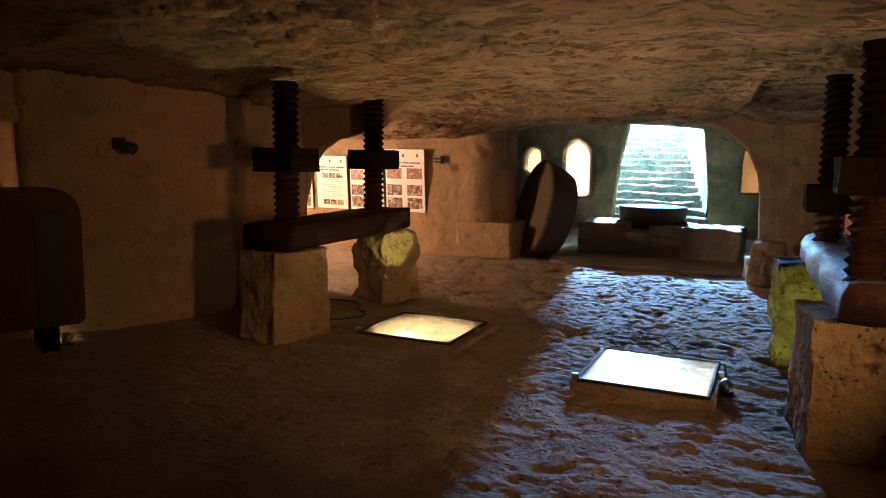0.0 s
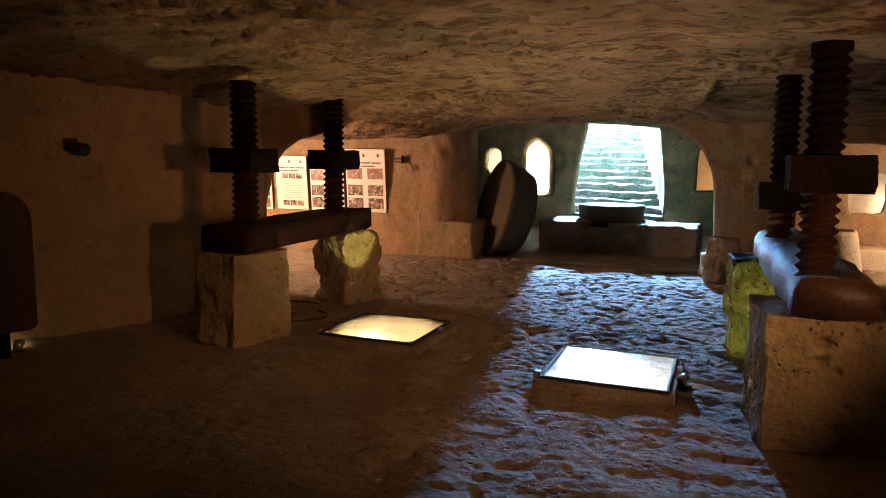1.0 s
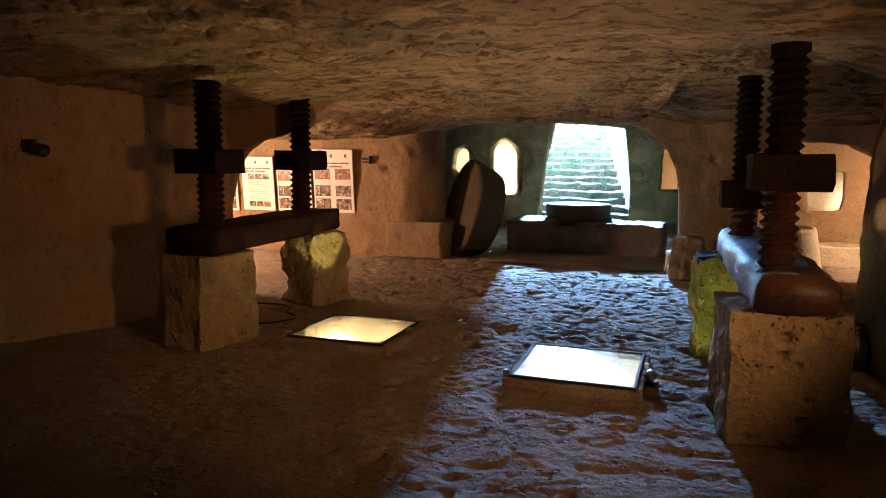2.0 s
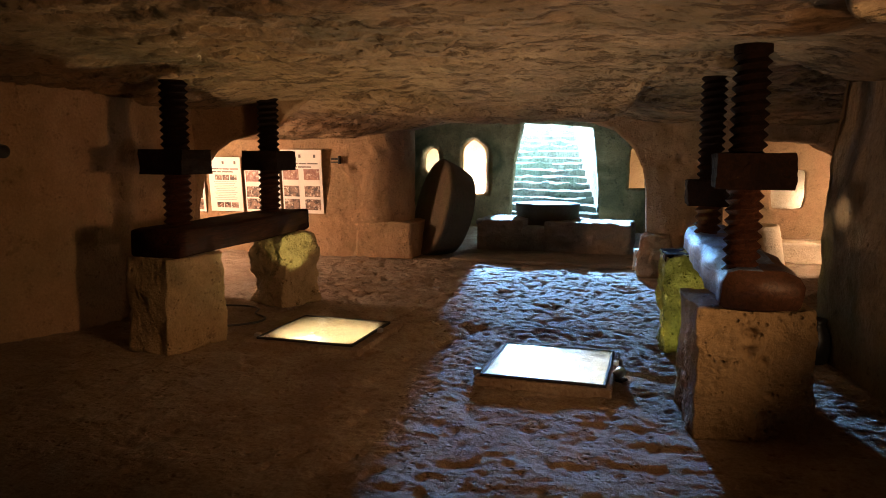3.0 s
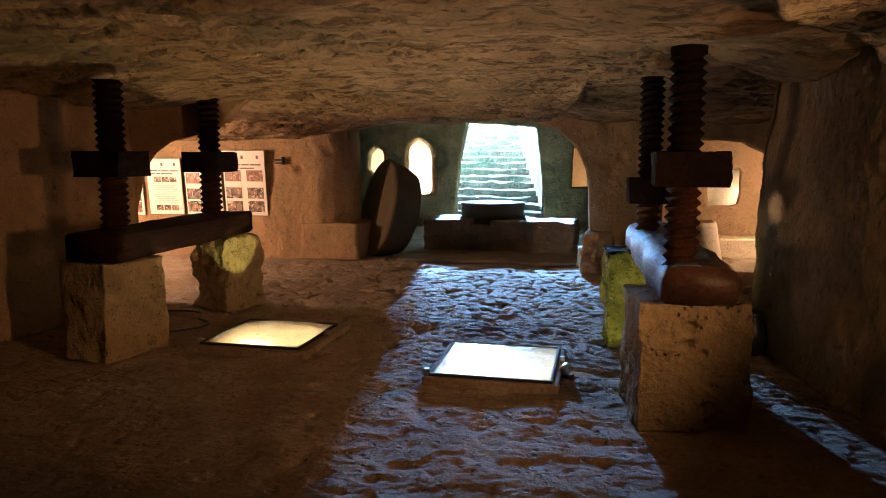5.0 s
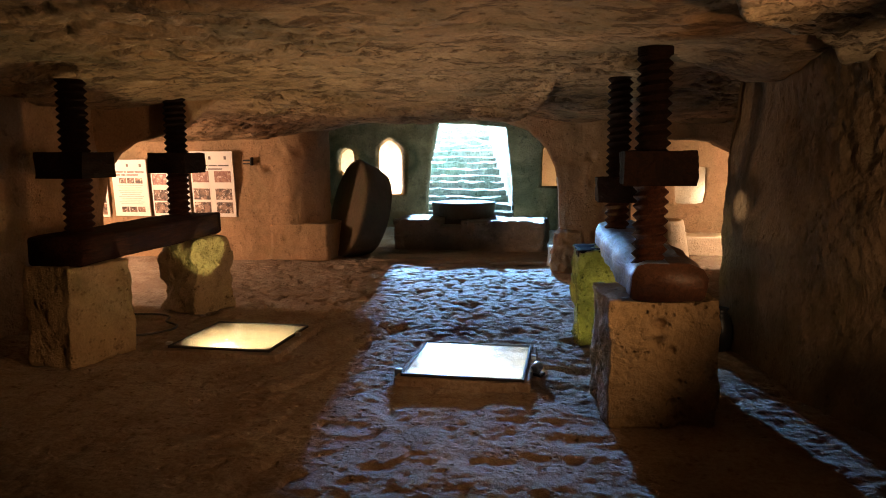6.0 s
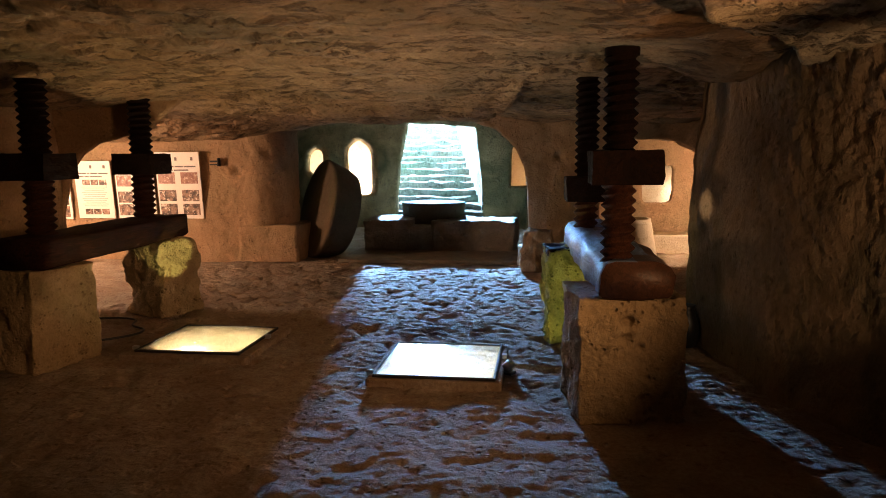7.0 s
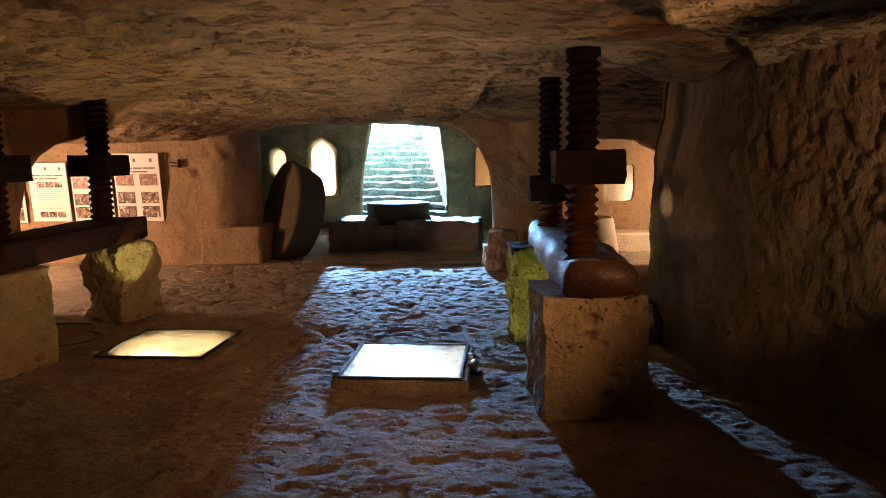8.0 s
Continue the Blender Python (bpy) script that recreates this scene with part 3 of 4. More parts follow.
cell_room("wall_niche_west", -5.7, -3.4, 15.82, 17.2, 0.45, 2.4, PALE_STONE, "pale lit niche behind the cut windows")
cell_room("wall_niche_east", -0.9, 1.2, 15.82, 17.2, 0.45, 2.4, PALE_STONE, "pale lit niche behind a cut window")
cell_room("wall_chamber", 0.4, 3.3, 10.75, 12.6, -0.1, 2.0, ROCK, "rock wall of the lit side chamber", True)
niche = smooth_loop([(1.70, 0.80), (1.70, 1.36), (1.76, 1.40), (2.16, 1.39), (2.21, 1.33), (2.20, 0.82), (2.14, 0.77), (1.76, 0.76)], 1)
tagged(pierced_wall("wall_chamber_north", (0.2, 12.55), (3.5, 12.55), -0.15, 2.1, 0.12, [[(x - 0.2, z) for x, z in niche]], ROCK, cell=0.04, rough=0.04, seed=36, dents=pocks(70, 0.1, 3.2, 0.1, 2.0, 0.012, 0.04, 8)), "rough lit rock wall with a small cut niche", "wall", kind="structure")
cell_room("wall_chamber_niche", 1.5, 2.6, 12.66, 13.2, 0.5, 1.7, PALE_STONE, "pale lit niche in the side chamber")


# stairs
def stair_x(y, side):
    return -3.17 - 0.224 * (y - 15.8) if side < 0 else -1.25 - 0.243 * (y - 15.8)


stairs = thing("staircase", (0, 0, 0), label="worn limestone stairs climbing to daylight", category="stairs")
for k in range(17):
    y0 = STAIR_Y + k * GO
    z1 = STAIR_Z + k * RISE + 0.012 * math.sin(k * 2.1)
    bm = bmesh.new()
    n = 14
    rows = []
    for yy, zz in ((0.0, -0.30), (0.0, -0.02), (0.025, 0.0), (GO + 0.05 if k < 16 else 3.0, 0.0)):
        row = []
        for i in range(n + 1):
            x = stair_x(y0 + yy, -1) - 0.15 + (stair_x(y0 + yy, 1) - stair_x(y0 + yy, -1) + 0.3) * i / n
            q = Vector((x, y0 + yy, z1 + zz))
            row.append(bm.verts.new(q + Vector((0, bumpy(q, 0.07, 4.0, k * 1.7), bumpy(q, 0.05, 3.5, k * 2.3 + 3)))))
        rows.append(row)
    for a, b in zip(rows, rows[1:]):
        for i in range(n):
            bm.faces.new((a[i], a[i + 1], b[i + 1], b[i]))
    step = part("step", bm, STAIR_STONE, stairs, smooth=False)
    # faces turned from the daylight get the stone with shade painted in
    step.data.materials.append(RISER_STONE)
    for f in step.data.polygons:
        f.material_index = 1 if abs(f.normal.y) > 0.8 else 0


def stair_wall(side):
    def f(u, v):
        y = 15.8 + 8.0 * u
        z0 = min(2.6, 0.1 + (y - 15.8) * RISE / GO)
        q = Vector((stair_x(y, side), y, z0 + 2.9 * v))
        return q + Vector((bumpy(q, 0.06, 2.2, 50 + side), 0, 0))
    return f


tagged(new("wall_stair_west", sheet("wall_stair_west", stair_wall(-1), 80, 30, STAIR_STONE)), "pale limestone wall of the stairwell", "wall", kind="structure")
tagged(new("wall_stair_east", sheet("wall_stair_east", stair_wall(1), 80, 30, STAIR_STONE)), "pale limestone wall of the stairwell", "wall", kind="structure")


def stair_vault(u, v):
    y = 15.75 + 3.0 * v
    a, b = stair_x(y, -1) - 0.15, stair_x(y, 1) + 0.15
    z = 2.6 + (y - 15.75) * 0.42 + 0.2 * math.sin(math.pi * u) + bumpy((u * 2, y, 0), 0.05, 1.5, 60)
    return (a + (b - a) * u, y, z)


tagged(new("ceiling_stair", sheet("ceiling_stair", stair_vault, 16, 60, STAIR_STONE)), "limestone vault over the lower stairs, open to the sky above", "ceiling", kind="structure")


# ---- the presses ----
def screw_mesh(r, length, pitch=0.058, depth=0.032, head=0.0, worn=0.5):
    seg, per = 24, 8
    n = int(length / pitch * per)
    vs, fs = [], []
    for j in range(n + 1):
        z = length * j / n
        for k in range(seg):
            t = 2 * math.pi * k / seg
            s = (z / pitch - k / seg) % 1.0
            rr = r - depth * abs(2 * s - 1)
            if z > length - head:
                rr = r - 0.004
            vs.append((rr * math.cos(t), rr * math.sin(t), z))
    for j in range(n):
        for k in range(seg):
            a, b = j * seg + k, j * seg + (k + 1) % seg
            fs.append((a, b, b + seg, a + seg))
    fs.append(tuple(range(seg))[::-1])
    fs.append(tuple(range(n * seg, n * seg + seg)))
    me = mesh_from("screw", vs, fs, WOOD_DARK, smooth=False)
    # below worn, warm lamplight on the threads is put into their colour
    me.materials.append(WOOD_LIT_THREAD)
    for f in me.polygons:
        f.material_index = 1 if f.center.z < worn else 0
    return me


def beam_mesh(length, w0, h0, chamfer, seed, amount=0.012, twist=0.0):
    """A hewn beam along y, its base at z = 0, with chamfered upper edges."""
    bm = bmesh.new()
    c = chamfer
    ring0 = [(-w0 / 2, 0.02), (-w0 / 2 + 0.02, 0), (0, 0), (w0 / 2 - 0.02, 0), (w0 / 2, 0.02), (w0 / 2, h0 * 0.45), (w0 / 2, h0 - c * 0.8), (w0 / 2 - c * 0.35, h0 - c * 0.25), (w0 / 2 - c, h0), (0, h0), (-w0 / 2 + c, h0), (-w0 / 2 + c * 0.35, h0 - c * 0.25), (-w0 / 2, h0 - c * 0.8), (-w0 / 2, h0 * 0.45)]
    n = 28
    rings = []
    for j in range(n + 1):
        y = -length / 2 + length * j / n
        end = 0.97 if j in (0, n) else 1.0
        ring = []
        for x, z in ring0:
            q = Vector((x * end, y, h0 / 2 + (z - h0 / 2) * end))
            q += Vector((bumpy(q, amount, 2.2, seed), 0, bumpy(q, amount, 2.2, seed + 4)))
            ring.append(bm.verts.new(q))
        rings.append(ring)
    m = len(ring0)
    for a, b in zip(rings, rings[1:]):
        for k in range(m):
            bm.faces.new((a[k], a[(k + 1) % m], b[(k + 1) % m], b[k]))
    bm.faces.new(rings[0])
    bm.faces.new(rings[-1][::-1])
    return bm


def nut_bm(w, h):
    return boulder((w, w, h), cuts=14, amount=0.014, scale=6.0, seed=0.7 * len(bpy.data.meshes), corner=0.06)


left = thing("wine_press", (0, 0, 0), label="dark wooden double-screw press on two hewn stone blocks", category="press", group="old screw presses")
left.name = "screw_press"
part("stone_block", boulder((0.47, 0.62, 0.775), cuts=34, seed=1.0, taper=0.07, lean=(0.02, 0.0), corner=0.12, amount=0.035, dents=((-0.05, 0.45, 0.015), (0.08, 0.60, 0.012))), BLOCK_STONE, left, "pale hewn tufa block", pose(-3.80, 5.00, 0, 0, 0, -15), True)
part("stone_block", boulder((0.56, 0.48, 0.765), cuts=34, seed=2.0, taper=0.05, corner=0.2, amount=0.065, scale=3.6), BLOCK_STONE, left, "chipped tufa block with a yellowish patch of lamplight", pose(-3.83, 6.86, 0, 0, 0, -25), True)
part("beam", beam_mesh(2.35, 0.46, 0.22, 0.03, 3.0), WOOD_MID, left, "heavy reddish wooden beam", pose(-3.83, 5.92, 0.775, 0, 0, 2.3), True)
for x, y, r, tall in ((-3.87, 5.15, 0.119, 1.225), (-3.93, 6.75, 0.116, 1.285)):
    part("screw", screw_mesh(r, tall, worn=0.5), None, left, "dark threaded wooden screw", pose(x, y, 0.96))
    part("nut", nut_bm(0.41, 0.2), WOOD_DARK, left, "square wooden nut block", pose(x, y, 1.42))

right = thing("screw_press", (0, 0, 0), label="wooden double-screw press with a weathered beam on stone blocks", category="press", group="old screw presses")
part("stone_block", boulder((0.63, 0.60, 0.755), cuts=64, seed=5.0, taper=0.0, corner=0.05, amount=0.03, scale=4.0, dents=((-0.02, 0.63, 0.030), (-0.025, 0.53, 0.024), (0.05, 0.46, 0.018), (0.06, 0.14, 0.022), (0.04, 0.06, 0.012), (-0.05, 0.70, 0.009), (-0.19, 0.40, 0.008), (-0.2, 0.3, 0.009), (0.03, 0.31, 0.009), (0.09, 0.28, 0.014), (-0.21, 0.04, 0.014))), BLOCK_STONE, right, "square hewn tufa block with small holes", pose(0.505, 4.52, 0, 0, 0, 8), True)
part("stone_block", boulder((0.54, 0.54, 0.79), cuts=44, seed=6.0, taper=-0.05, corner=0.08, amount=0.055, scale=4.0), YELLOW_GREEN_STONE, right, "yellow-green tufa block", pose(0.335, 6.29, 0, 0, 0, 5), True)
beam = part("beam", beam_mesh(2.5, 0.42, 0.225, 0.10, 7.0, 0.04), WOOD_DAYLIT, right, "weathered wooden beam, blue daylight painted on its side and top, reddish sawn end", pose(0.495, 5.40, 0.765, 0.1, 0, 3.2), True)
part("wedge", boulder((0.50, 0.47, 0.05), cuts=14, seed=16.0, corner=0.2, amount=0.03), WOOD_DARK, right, "dark packing board under the beam", pose(0.30, 6.26, 0.755, 0, 0, 5), True)
lit_beam = beam.data
lit_beam.materials.append(WOOD_RED)
# worn picks the faces daylight meets; its blue is put into their colour
for f in lit_beam.polygons:
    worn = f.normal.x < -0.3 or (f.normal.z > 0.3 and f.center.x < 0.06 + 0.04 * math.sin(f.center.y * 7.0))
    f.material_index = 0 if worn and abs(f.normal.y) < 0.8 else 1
for x, y, r, z, nz, h in ((0.475, 4.50, 0.108, 0.88, 1.415, 0.05), (0.385, 6.2, 0.105, 0.93, 1.205, 0.0)):
    part("screw", screw_mesh(r, 2.22 - z, head=h, worn=nz - z), None, right, "dark threaded wooden screw", pose(x, y, z))
    nut = part("nut", nut_bm(0.41, 0.2), WOOD_DARK, right, "square wooden nut block", pose(x + 0.03, y, nz))
    part("socket", lathe([(0.030, -0.004), (0.045, -0.004), (0.045, 0.003), (0.030, 0.003)], 20), WOOD_DARK, nut, "round dark socket", pose(-0.02, -0.207, 0.10, 90, 0, 0))


# ---- the mill ----
def conical_stone(r_front, r_back, w):
    """A cone-shaped grinding stone about z, its broad face at +z."""
    h = w / 2
    profile = [(0.03, -h + 0.01), (r_back - 0.05, -h), (r_back - 0.015, -h + 0.012), (r_back, -h + 0.05)]
    for k in range(1, 8):
        f = k / 8
        profile.append((r_back + (r_front - r_back) * f + 0.012 * math.sin(math.pi * f), -h + 0.05 + (w - 0.10) * f))
    profile += [(r_front, h - 0.05), (r_front - 0.015, h - 0.014), (r_front - 0.05, h), (r_front * 0.7, h + 0.006), (r_front * 0.4, h), (0.03, h - 0.004)]
    return lathe(profile, 72, 0.012, 3)


wheel = thing("millstone", label="thick upright cone-shaped millstone leaning beside the mill", category="millstone")
normal = Vector((-0.79, -0.56, 0.24)).normalized()
wheel.matrix_world = Matrix.Translation(Vector((-3.50, 10.97, 0.765)) - 0.25 * normal) @ normal.to_track_quat("Z", "Y").to_matrix().to_4x4()
part("stone_body", conical_stone(0.79, 0.67, 0.50), WHEEL_STONE, wheel, smooth=True)
side = wheel.matrix_world.to_quaternion().inverted() @ Vector((0.71, -0.70, -0.23)).normalized()
part("pin_hole", lathe([(0.018, -0.02), (0.026, -0.02), (0.030, 0.004), (0.018, 0.004)], 16), BLACK, wheel, "small dark pin hole in the rim", Matrix.Translation(Vector((side.x, side.y, 0)).normalized() * 0.765 + Vector((0, 0, 0.19))) @ Vector((side.x, side.y, 0)).to_track_quat("Z", "Y").to_matrix().to_4x4())

mill = thing("olive_mill", (0, 0, 0), label="low stone olive mill base with a round basin before the stairs", category="mill")
part("base_side", boulder((0.78, 0.95, 0.535), cuts=26, seed=8.0, corner=0.08, amount=0.035, scale=4.5), ROCK_DAMP, mill, "damp stone base", pose(-2.485, 11.98, 0), True)
part("base_side", boulder((1.36, 0.95, 0.525), cuts=26, seed=8.6, corner=0.08, amount=0.040, scale=4.5), ROCK_DAMP, mill, "damp stone base", pose(-1.064, 11.98, 0), True)
part("plinth", boulder((2.75, 1.35, 0.045), cuts=34, seed=8.9, corner=0.05, amount=0.02, scale=3.0), ROCK_DAMP, mill, "low worn stone plinth", pose(-1.62, 11.06, 0), True)
part("base_middle", boulder((1.13, 1.6, 0.42), cuts=16, seed=9.1, corner=0.06, amount=0.04), ROCK_DAMP, mill, "damp stone base", pose(-1.72, 12.32, 0), True)
part("basin", lathe([(0.50, 0.0), (0.53, 0.02), (0.545, 0.34), (0.555, 0.37), (0.54, 0.39), (0.49, 0.395), (0.3, 0.385), (0.1, 0.385)], 48, 0.012, 4), WHEEL_STONE, mill, "round dark stone basin", pose(-1.85, 12.5, 0.38), True)
ledge = part("stone_ledge", boulder((0.92, 0.95, 0.55), cuts=20, seed=9.0, corner=0.10, amount=0.03), ROCK, at=pose(-4.05, 10.76, 0), smooth=True)
tagged(ledge, "low rock ledge beside the millstone", "ledge")
stump = part("stone_stump", boulder((0.46, 0.46, 0.56), cuts=20, seed=10.0, corner=0.45, taper=0.22, amount=0.07, lean=(-0.02, 0.02)), ROCK, at=pose(-0.01, 9.95, 0), smooth=True)
tagged(stump, "rough stone stump by the pillar", "stone")

# ---- glazed floor pits ----
def pit(name, rect, depth, top, label, kerb=0.05, lip=False):
    """A rock pit under a framed pane that stands a little proud of the floor."""
    x0, x1, y0, y1 = rect
    ob = thing(name, (0, 0, 0), label=label, category="floor pit")
    bm = box(x0, x1, y0, y1, -depth, top - 0.01)
    bmesh.ops.delete(bm, geom=[f for f in bm.faces if f.calc_center_median().z > top - 0.02], context="FACES")
    bmesh.ops.reverse_faces(bm, faces=bm.faces[:])
    bmesh.ops.subdivide_edges(bm, edges=bm.edges[:], cuts=8, use_grid_fill=True)
    for v in bm.verts:
        if v.co.z < -0.08:
            v.co += Vector((bumpy(v.co, 0.02, 4, 1), bumpy(v.co, 0.02, 4, 2), bumpy(v.co, 0.03, 4, 3)))
    part("lining", bm, PIT_STONE, ob, "pale rough rock lining", smooth=True)
    w = kerb
    for b in ((x0 - w, x0 - 0.002, y0, y1), (x1 + 0.002, x1 + w, y0, y1), (x0 - w, x1 + w, y0 - w, y0 - 0.002), (x0 - w, x1 + w, y1 + 0.002, y1 + w)):
        part("kerb", box(*b, -0.1, top - 0.006, 0.018, 3), ROCK_FLOOR, ob, "low rock kerb")
    for b in ((x0 - 0.008, x0 + 0.010, y0 - 0.008, y1 + 0.008), (x1 - 0.010, x1 + 0.008, y0 - 0.008, y1 + 0.008), (x0 + 0.010, x1 - 0.010, y0 - 0.008, y0 + 0.010), (x0 + 0.010, x1 - 0.010, y1 - 0.010, y1 + 0.008)):
        part("frame_bar", box(*b, top - 0.02, top + 0.012, 0.003, 1), IRON, ob, "dark iron frame")
    part("clip", box(x0 - 0.07, x0 - 0.02, y0 + 0.06, y0 + 0.10, top - 0.03, top + 0.02, 0.004, 1), STEEL, ob, "small steel clip")
    part("clip", box(x1 + 0.02, x1 + 0.06, y1 - 0.35, y1 - 0.30, top - 0.03, top + 0.025, 0.004, 1), STEEL, ob, "small steel clip")
    if lip:
        # the hewn mouth is rounder than the pane over it
        bm = bmesh.new()
        cx, cy, hx, hy = (x0 + x1) / 2, (y0 + y1) / 2, (x1 - x0) / 2 - 0.004, (y1 - y0) / 2 - 0.004
        rings = []
        for inner, z in ((False, top - 0.03), (True, top - 0.035), (True, top - 0.09)):
            ring = []
            for k in range(64):
                a = 2 * math.pi * (k + 0.5) / 64
                c, s = math.cos(a), math.sin(a)
                e = 3.0 if inner else 60.0
                r = (abs(c) ** e + abs(s) ** e) ** (-1 / e)
                g = 0.955 + 0.02 * noise.noise(Vector((c * 2, s * 2, 5.0))) if inner else 1.0
                ring.append(bm.verts.new((cx + hx * r * c * g, cy + hy * r * s * g, z)))
            rings.append(ring)
        for p, q in zip(rings, rings[1:]):
            for k in range(64):
                bm.faces.new((p[k], p[(k + 1) % 64], q[(k + 1) % 64], q[k]))
        part("rock_lip", bm, ROCK_FLOOR, ob, "rounded rock mouth of the pit")
    pane = part("pane", box(x0 + 0.0095, x1 - 0.0095, y0 + 0.0095, y1 - 0.0095, top - 0.006, top + 0.006), GLASS, ob, "dusty glass pane")
    pane.visible_shadow = False
    return ob


pit("glazed_pit", PIT_Y, 0.85, 0.05, "lit floor pit under a square glass pane", 0.10, True)
pit("glazed_pit", PIT_W, 0.85, 0.06, "glass-covered floor pit reflecting daylight")

# ---- posters ----
def poster(x, z, w, h, kind):
    ob = thing("poster", (x, 10.22, z), label="white information poster with photographs hung on the rock", category="poster", group="posters on the wall")
    ob.matrix_world = pose(x, 10.215, z, 5.0, 0, 0)
    part("panel", box(-w / 2, w / 2, 0, 0.02, -h / 2, h / 2, 0.003, 1), PAPER, ob)
    def bar(n, cx, cz, bw, bh, m):
        part(n, box(cx - bw / 2, cx + bw / 2, -0.004, 0.001, cz - bh / 2, cz + bh / 2), m, ob)
    for row, words in ((0.285, (0.19, 0.05, 0.15, 0.20)), (0.232, (0.13, 0.09, 0.26))):
        cx = -w * 0.41
        for word in words:
            bar("title_word", cx + word * w / 2 * 1.25, h * row, word * w * 1.25, 0.020, INK)
            cx += word * w * 1.25 + 0.018
    bar("emblem", -0.02, h * 0.40, 0.035, 0.05, INK)
    bar("emblem", w * 0.33, h * 0.40, 0.035, 0.05, INK)
    if kind:
        for r, cz in enumerate((0.115, -0.15, -0.36)):
            for cx in (-0.19, 0.17):
                bar("photo", cx * w / 0.7, cz * h, 0.265 * w / 0.7, 0.17, PHOTO if r == 0 else PHOTO_DARK)
    else:
        for cz in (0.13, -0.38):
            for k in range(3):
                bar("photo", (-0.14 + 0.16 * k) * w / 0.7, cz * h, 0.14 * w / 0.7, 0.085, PHOTO_DARK)
        for k in range(11):
            bar("text_line", 0.0, h * (0.05 - 0.033 * k), w * 0.7 - 0.05 * (k % 3), 0.010, INK_PALE)
    return ob


poster(-5.37, 1.155, 0.70, 1.0, 1)
poster(-6.08, 1.12, 0.62, 0.93, 1)
poster(-6.75, 1.09, 0.60, 0.88, 0)
poster(-7.45, 1.07, 0.60, 0.88, 1)


# ---- smaller things ----
def wooden_vat():
    """A heavy closed vat of boards with a rounded shoulder, iron straps and four feet."""
    ob = thing("wooden_vat", (-5.40, 3.50, 0), 65, label="large dark reddish wooden vat standing at the rock wall", category="vat")
    low, high, r = 0.20, 1.28, 0.20
    outline = []
    for cx, cz, start in ((0.60 - r, high - r, 0), (-1.0 + r, high - r, 90), (-1.0 + 0.05, low + 0.05, 180), (0.60 - 0.05, low + 0.05, 270)):
        rr = r if start < 180 else 0.05
        outline += [(cx + rr * math.cos(radians(start + 15 * k)), cz + rr * math.sin(radians(start + 15 * k))) for k in range(7)]
    bm = bmesh.new()
    front, back = ([bm.verts.new((x, y, z)) for x, z in outline] for y in (-0.2, 0.2))
    bm.faces.new(front)
    bm.faces.new(back[::-1])
    for k in range(len(outline)):
        j = (k + 1) % len(outline)
        bm.faces.new((front[k], front[j], back[j], back[k]))
    bmesh.ops.bevel(bm, geom=[e for e in bm.edges if abs(e.verts[0].co.y - e.verts[1].co.y) < 0.01], offset=0.02, segments=2, profile=0.6, affect="EDGES")
    part("body", bm, WOOD_VAT, ob)
    for x in (-0.62, 0.26):
        part("strap", box(x, x + 0.20, -0.212, 0.212, low + 0.03, high - 0.17, 0.006, 1), IRON, ob, "broad dark iron strap")
    for z in (low + 0.02, high - 0.16):
        part("rim_board", box(-0.96, 0.24, -0.222, -0.198, z, z + 0.11, 0.008, 2), WOOD_VAT, ob)
    for x in (-0.8, 0.35):
        for y in (-0.13, 0.13):
            part("foot", box(x - 0.06, x + 0.06, y - 0.05, y + 0.05, -0.02, low + 0.005, 0.01, 1), WOOD_DARK, ob)
    return ob


wooden_vat()


def wall_spotlight(at, turn):
    ob = thing("wall_spotlight", at, turn, label="small black spotlight fixed to the rock wall", category="spotlight")
    part("bracket", box(-0.10, 0.0, -0.04, 0.04, -0.05, 0.05, 0.006, 1), BLACK, ob)
    can = lathe([(0.035, -0.07), (0.05, -0.05), (0.055, 0.08), (0.05, 0.082), (0.045, 0.05)], 20)
    part("lamp_head", can, BLACK, ob, "black cylindrical lamp head", pose(0.07, 0, -0.03, 0, 100, 0), True)
    return ob


wall_spotlight((-5.16, 4.56, 1.64), -10)


def floor_spotlight(at, turn, label):
    ob = thing("floor_spotlight", at, turn, label=label, category="spotlight")
    part("base", box(-0.05, 0.05, -0.04, 0.04, 0, 0.02, 0.004, 1), BLACK, ob)
    part("lamp_head", lathe([(0.02, -0.04), (0.035, -0.03), (0.04, 0.03), (0.034, 0.03), (0.03, 0.015)], 16), STEEL, ob, "small round steel lamp head", pose(0, 0, 0.055, -75, 0, 0), True)
    part("lamp_glass", lathe([(0.004, 0.020), (0.031, 0.020), (0.031, 0.026), (0.004, 0.028)], 16), LAMP_GLOW, ob, "glowing lamp glass", pose(0, 0, 0.055, -75, 0, 0), True)
    return ob


floor_spotlight((-0.22, 5.14, 0.0), -28, "small steel spotlight shining on the floor by the glass pane")
# this one is added to go with the pool of light at the vat
floor_spotlight((-5.16, 3.93, 0.0), 40, "small added spotlight for the pool of light behind the vat")


def cable(points, label):
    ps = [Vector(p) for p in points]
    smooth = []
    for k in range(len(ps) - 1):
        p0, p1, p2, p3 = ps[max(k - 1, 0)], ps[k], ps[k + 1], ps[min(k + 2, len(ps) - 1)]
        for i in range(8):
            t = i / 8
            smooth.append(0.5 * ((2 * p1) + (p2 - p0) * t + (2 * p0 - 5 * p1 + 4 * p2 - p3) * t * t + (3 * p1 - p0 - 3 * p2 + p3) * t ** 3))
    smooth.append(ps[-1])
    ob = part("cable", tube(smooth, 0.011), BLACK, smooth=True)
    return tagged(ob, label, "cable")


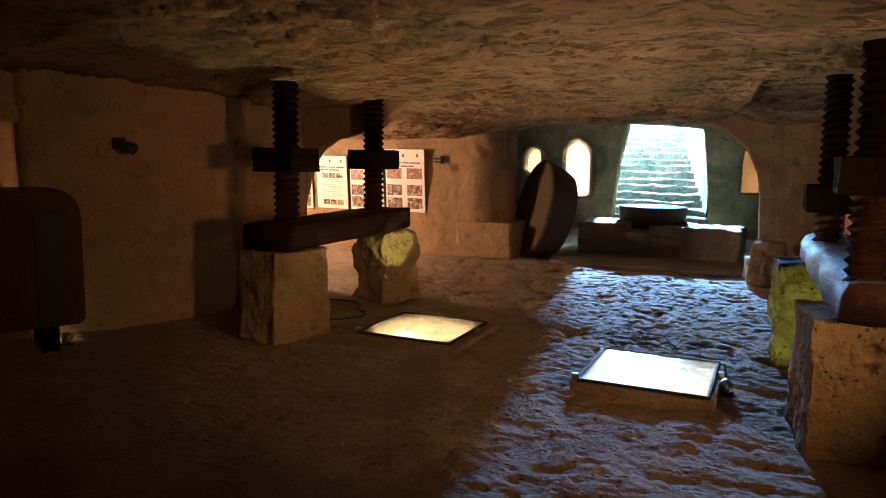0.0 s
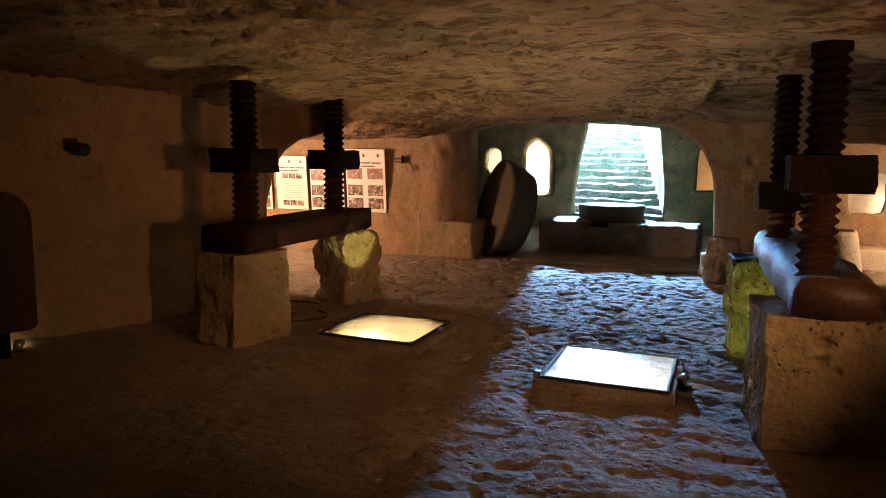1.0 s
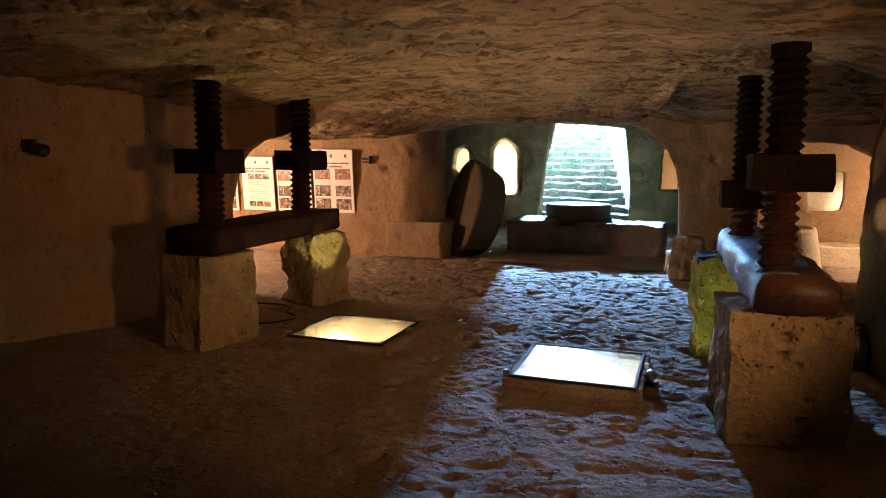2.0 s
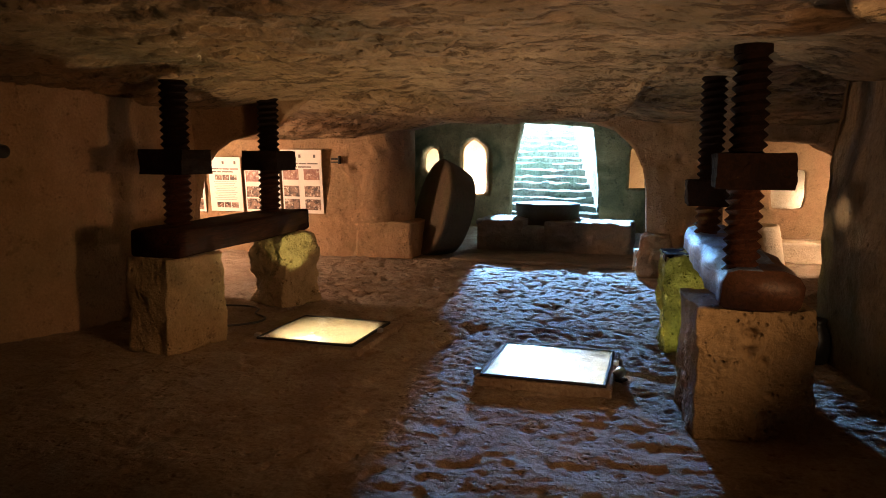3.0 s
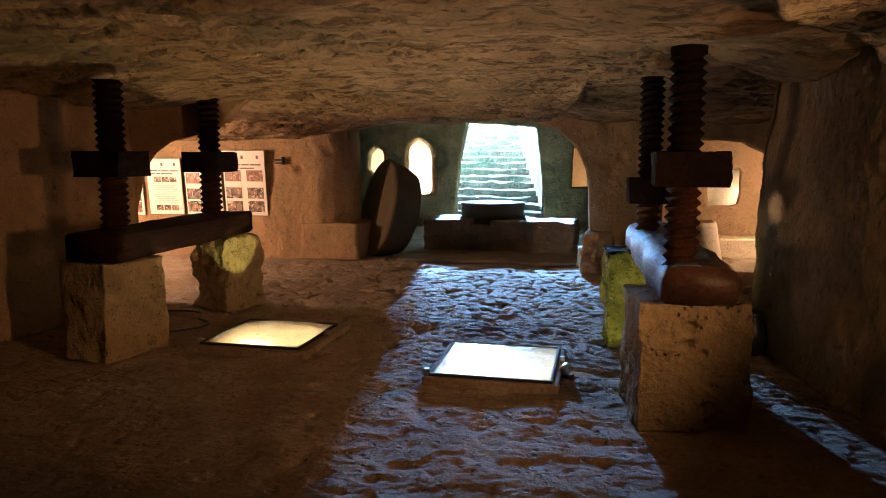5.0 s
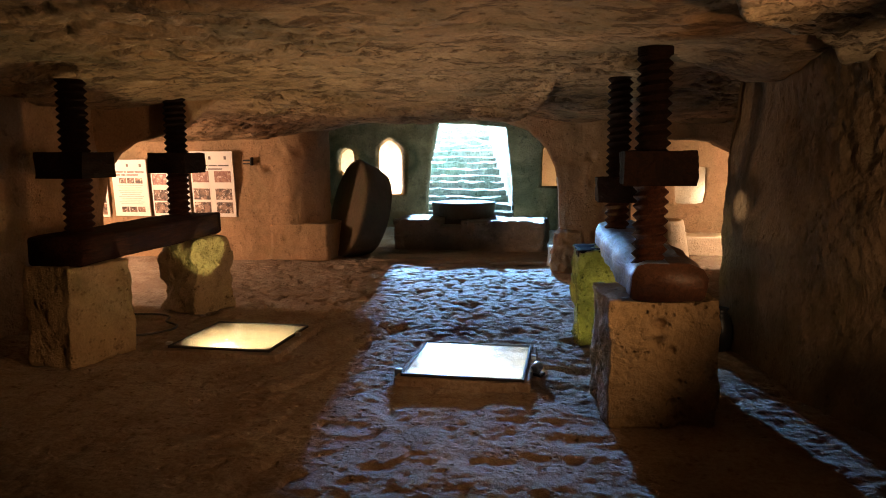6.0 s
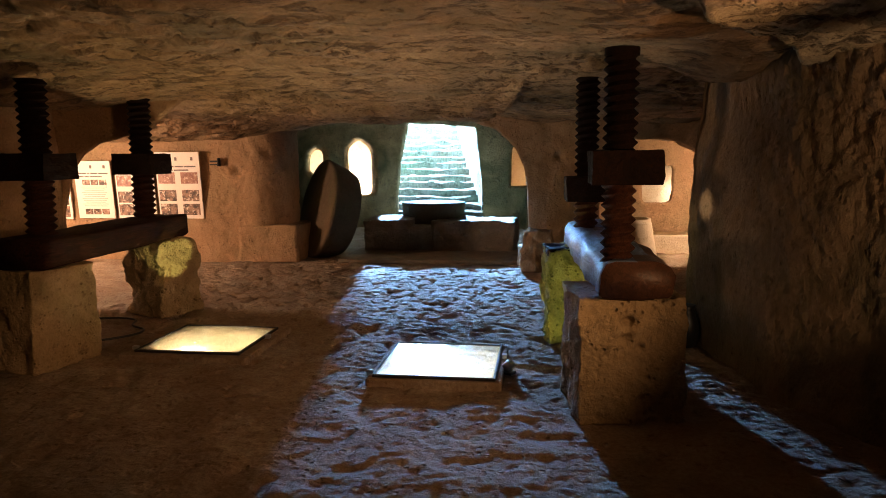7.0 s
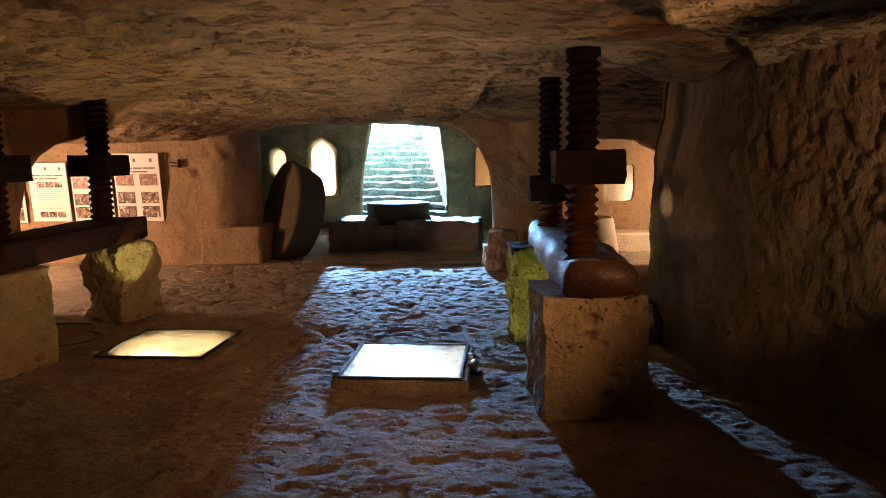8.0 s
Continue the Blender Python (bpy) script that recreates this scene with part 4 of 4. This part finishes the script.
cable([(-4.35, 6.45, 0.01), (-4.1, 6.5, 0.01), (-3.90, 6.42, 0.012), (-3.80, 6.2, 0.015), (-3.62, 6.08, 0.01), (-3.60, 5.9, 0.01), (-3.75, 5.70, 0.01), (-3.95, 5.6, 0.01)], "dark cable looped on the floor between the press blocks")


def wall_hook(at):
    ob = thing("wall_bracket", at, label="small dark iron bracket on the rock wall", category="bracket")
    part("plate", box(0.06, 0.09, -0.05, 0.05, -0.08, 0.08, 0.004, 1), IRON, ob)
    part("arm", box(-0.10, 0.07, -0.04, -0.01, 0.0, 0.035, 0.004, 1), IRON, ob)
    part("arm", box(-0.10, 0.07, -0.04, -0.01, -0.06, -0.035, 0.004, 1), IRON, ob)
    return ob


wall_hook((-4.80, 10.25, 1.50)).scale = (0.75, 0.75, 0.75)

jar = part("clay_jar", lathe([(0.05, 0.0), (0.085, 0.02), (0.11, 0.12), (0.105, 0.22), (0.07, 0.30), (0.055, 0.33), (0.07, 0.36), (0.055, 0.36)], 24, 0.02, 2), BLACK, at=pose(1.22, 6.08, -0.01), smooth=True)
tagged(jar, "dark clay jar on the floor against the rock wall", "jar")

vat = part("stone_vat", lathe([(0.40, 0.0), (0.42, 0.05), (0.33, 0.55), (0.31, 0.62), (0.26, 0.62), (0.24, 0.5)], 28, 0.02, 6), PALE_STONE, at=pose(1.35, 11.2, 0.0), smooth=True)
tagged(vat, "pale tapered stone vat in the side chamber", "vat")
shelf = part("stone_ledge", boulder((1.6, 0.7, 0.32), seed=14, corner=0.05), PALE_STONE, at=pose(2.3, 12.2, -0.03), smooth=True)
tagged(shelf, "low stone ledge in the lit side chamber", "ledge")
foot = part("loose_stone", boulder((0.16, 0.34, 0.28), cuts=12, seed=15, corner=0.4, amount=0.03, taper=0.2), STAIR_STONE, at=pose(-0.24, 10.55, -0.01), smooth=True)
tagged(foot, "low pale stone at the foot of the pillar", "stone")

# white strand added as the bright daylit edge of the arch
wire = part("wire", tube([(-0.192, 10.12, 1.285), (-0.172, 10.10, 1.095), (-0.166, 10.11, 0.905), (-0.142, 10.10, 0.42)], 0.009), PAPER, smooth=True)
tagged(wire, "thin white line added along the daylit edge of the rock arch", "wire")
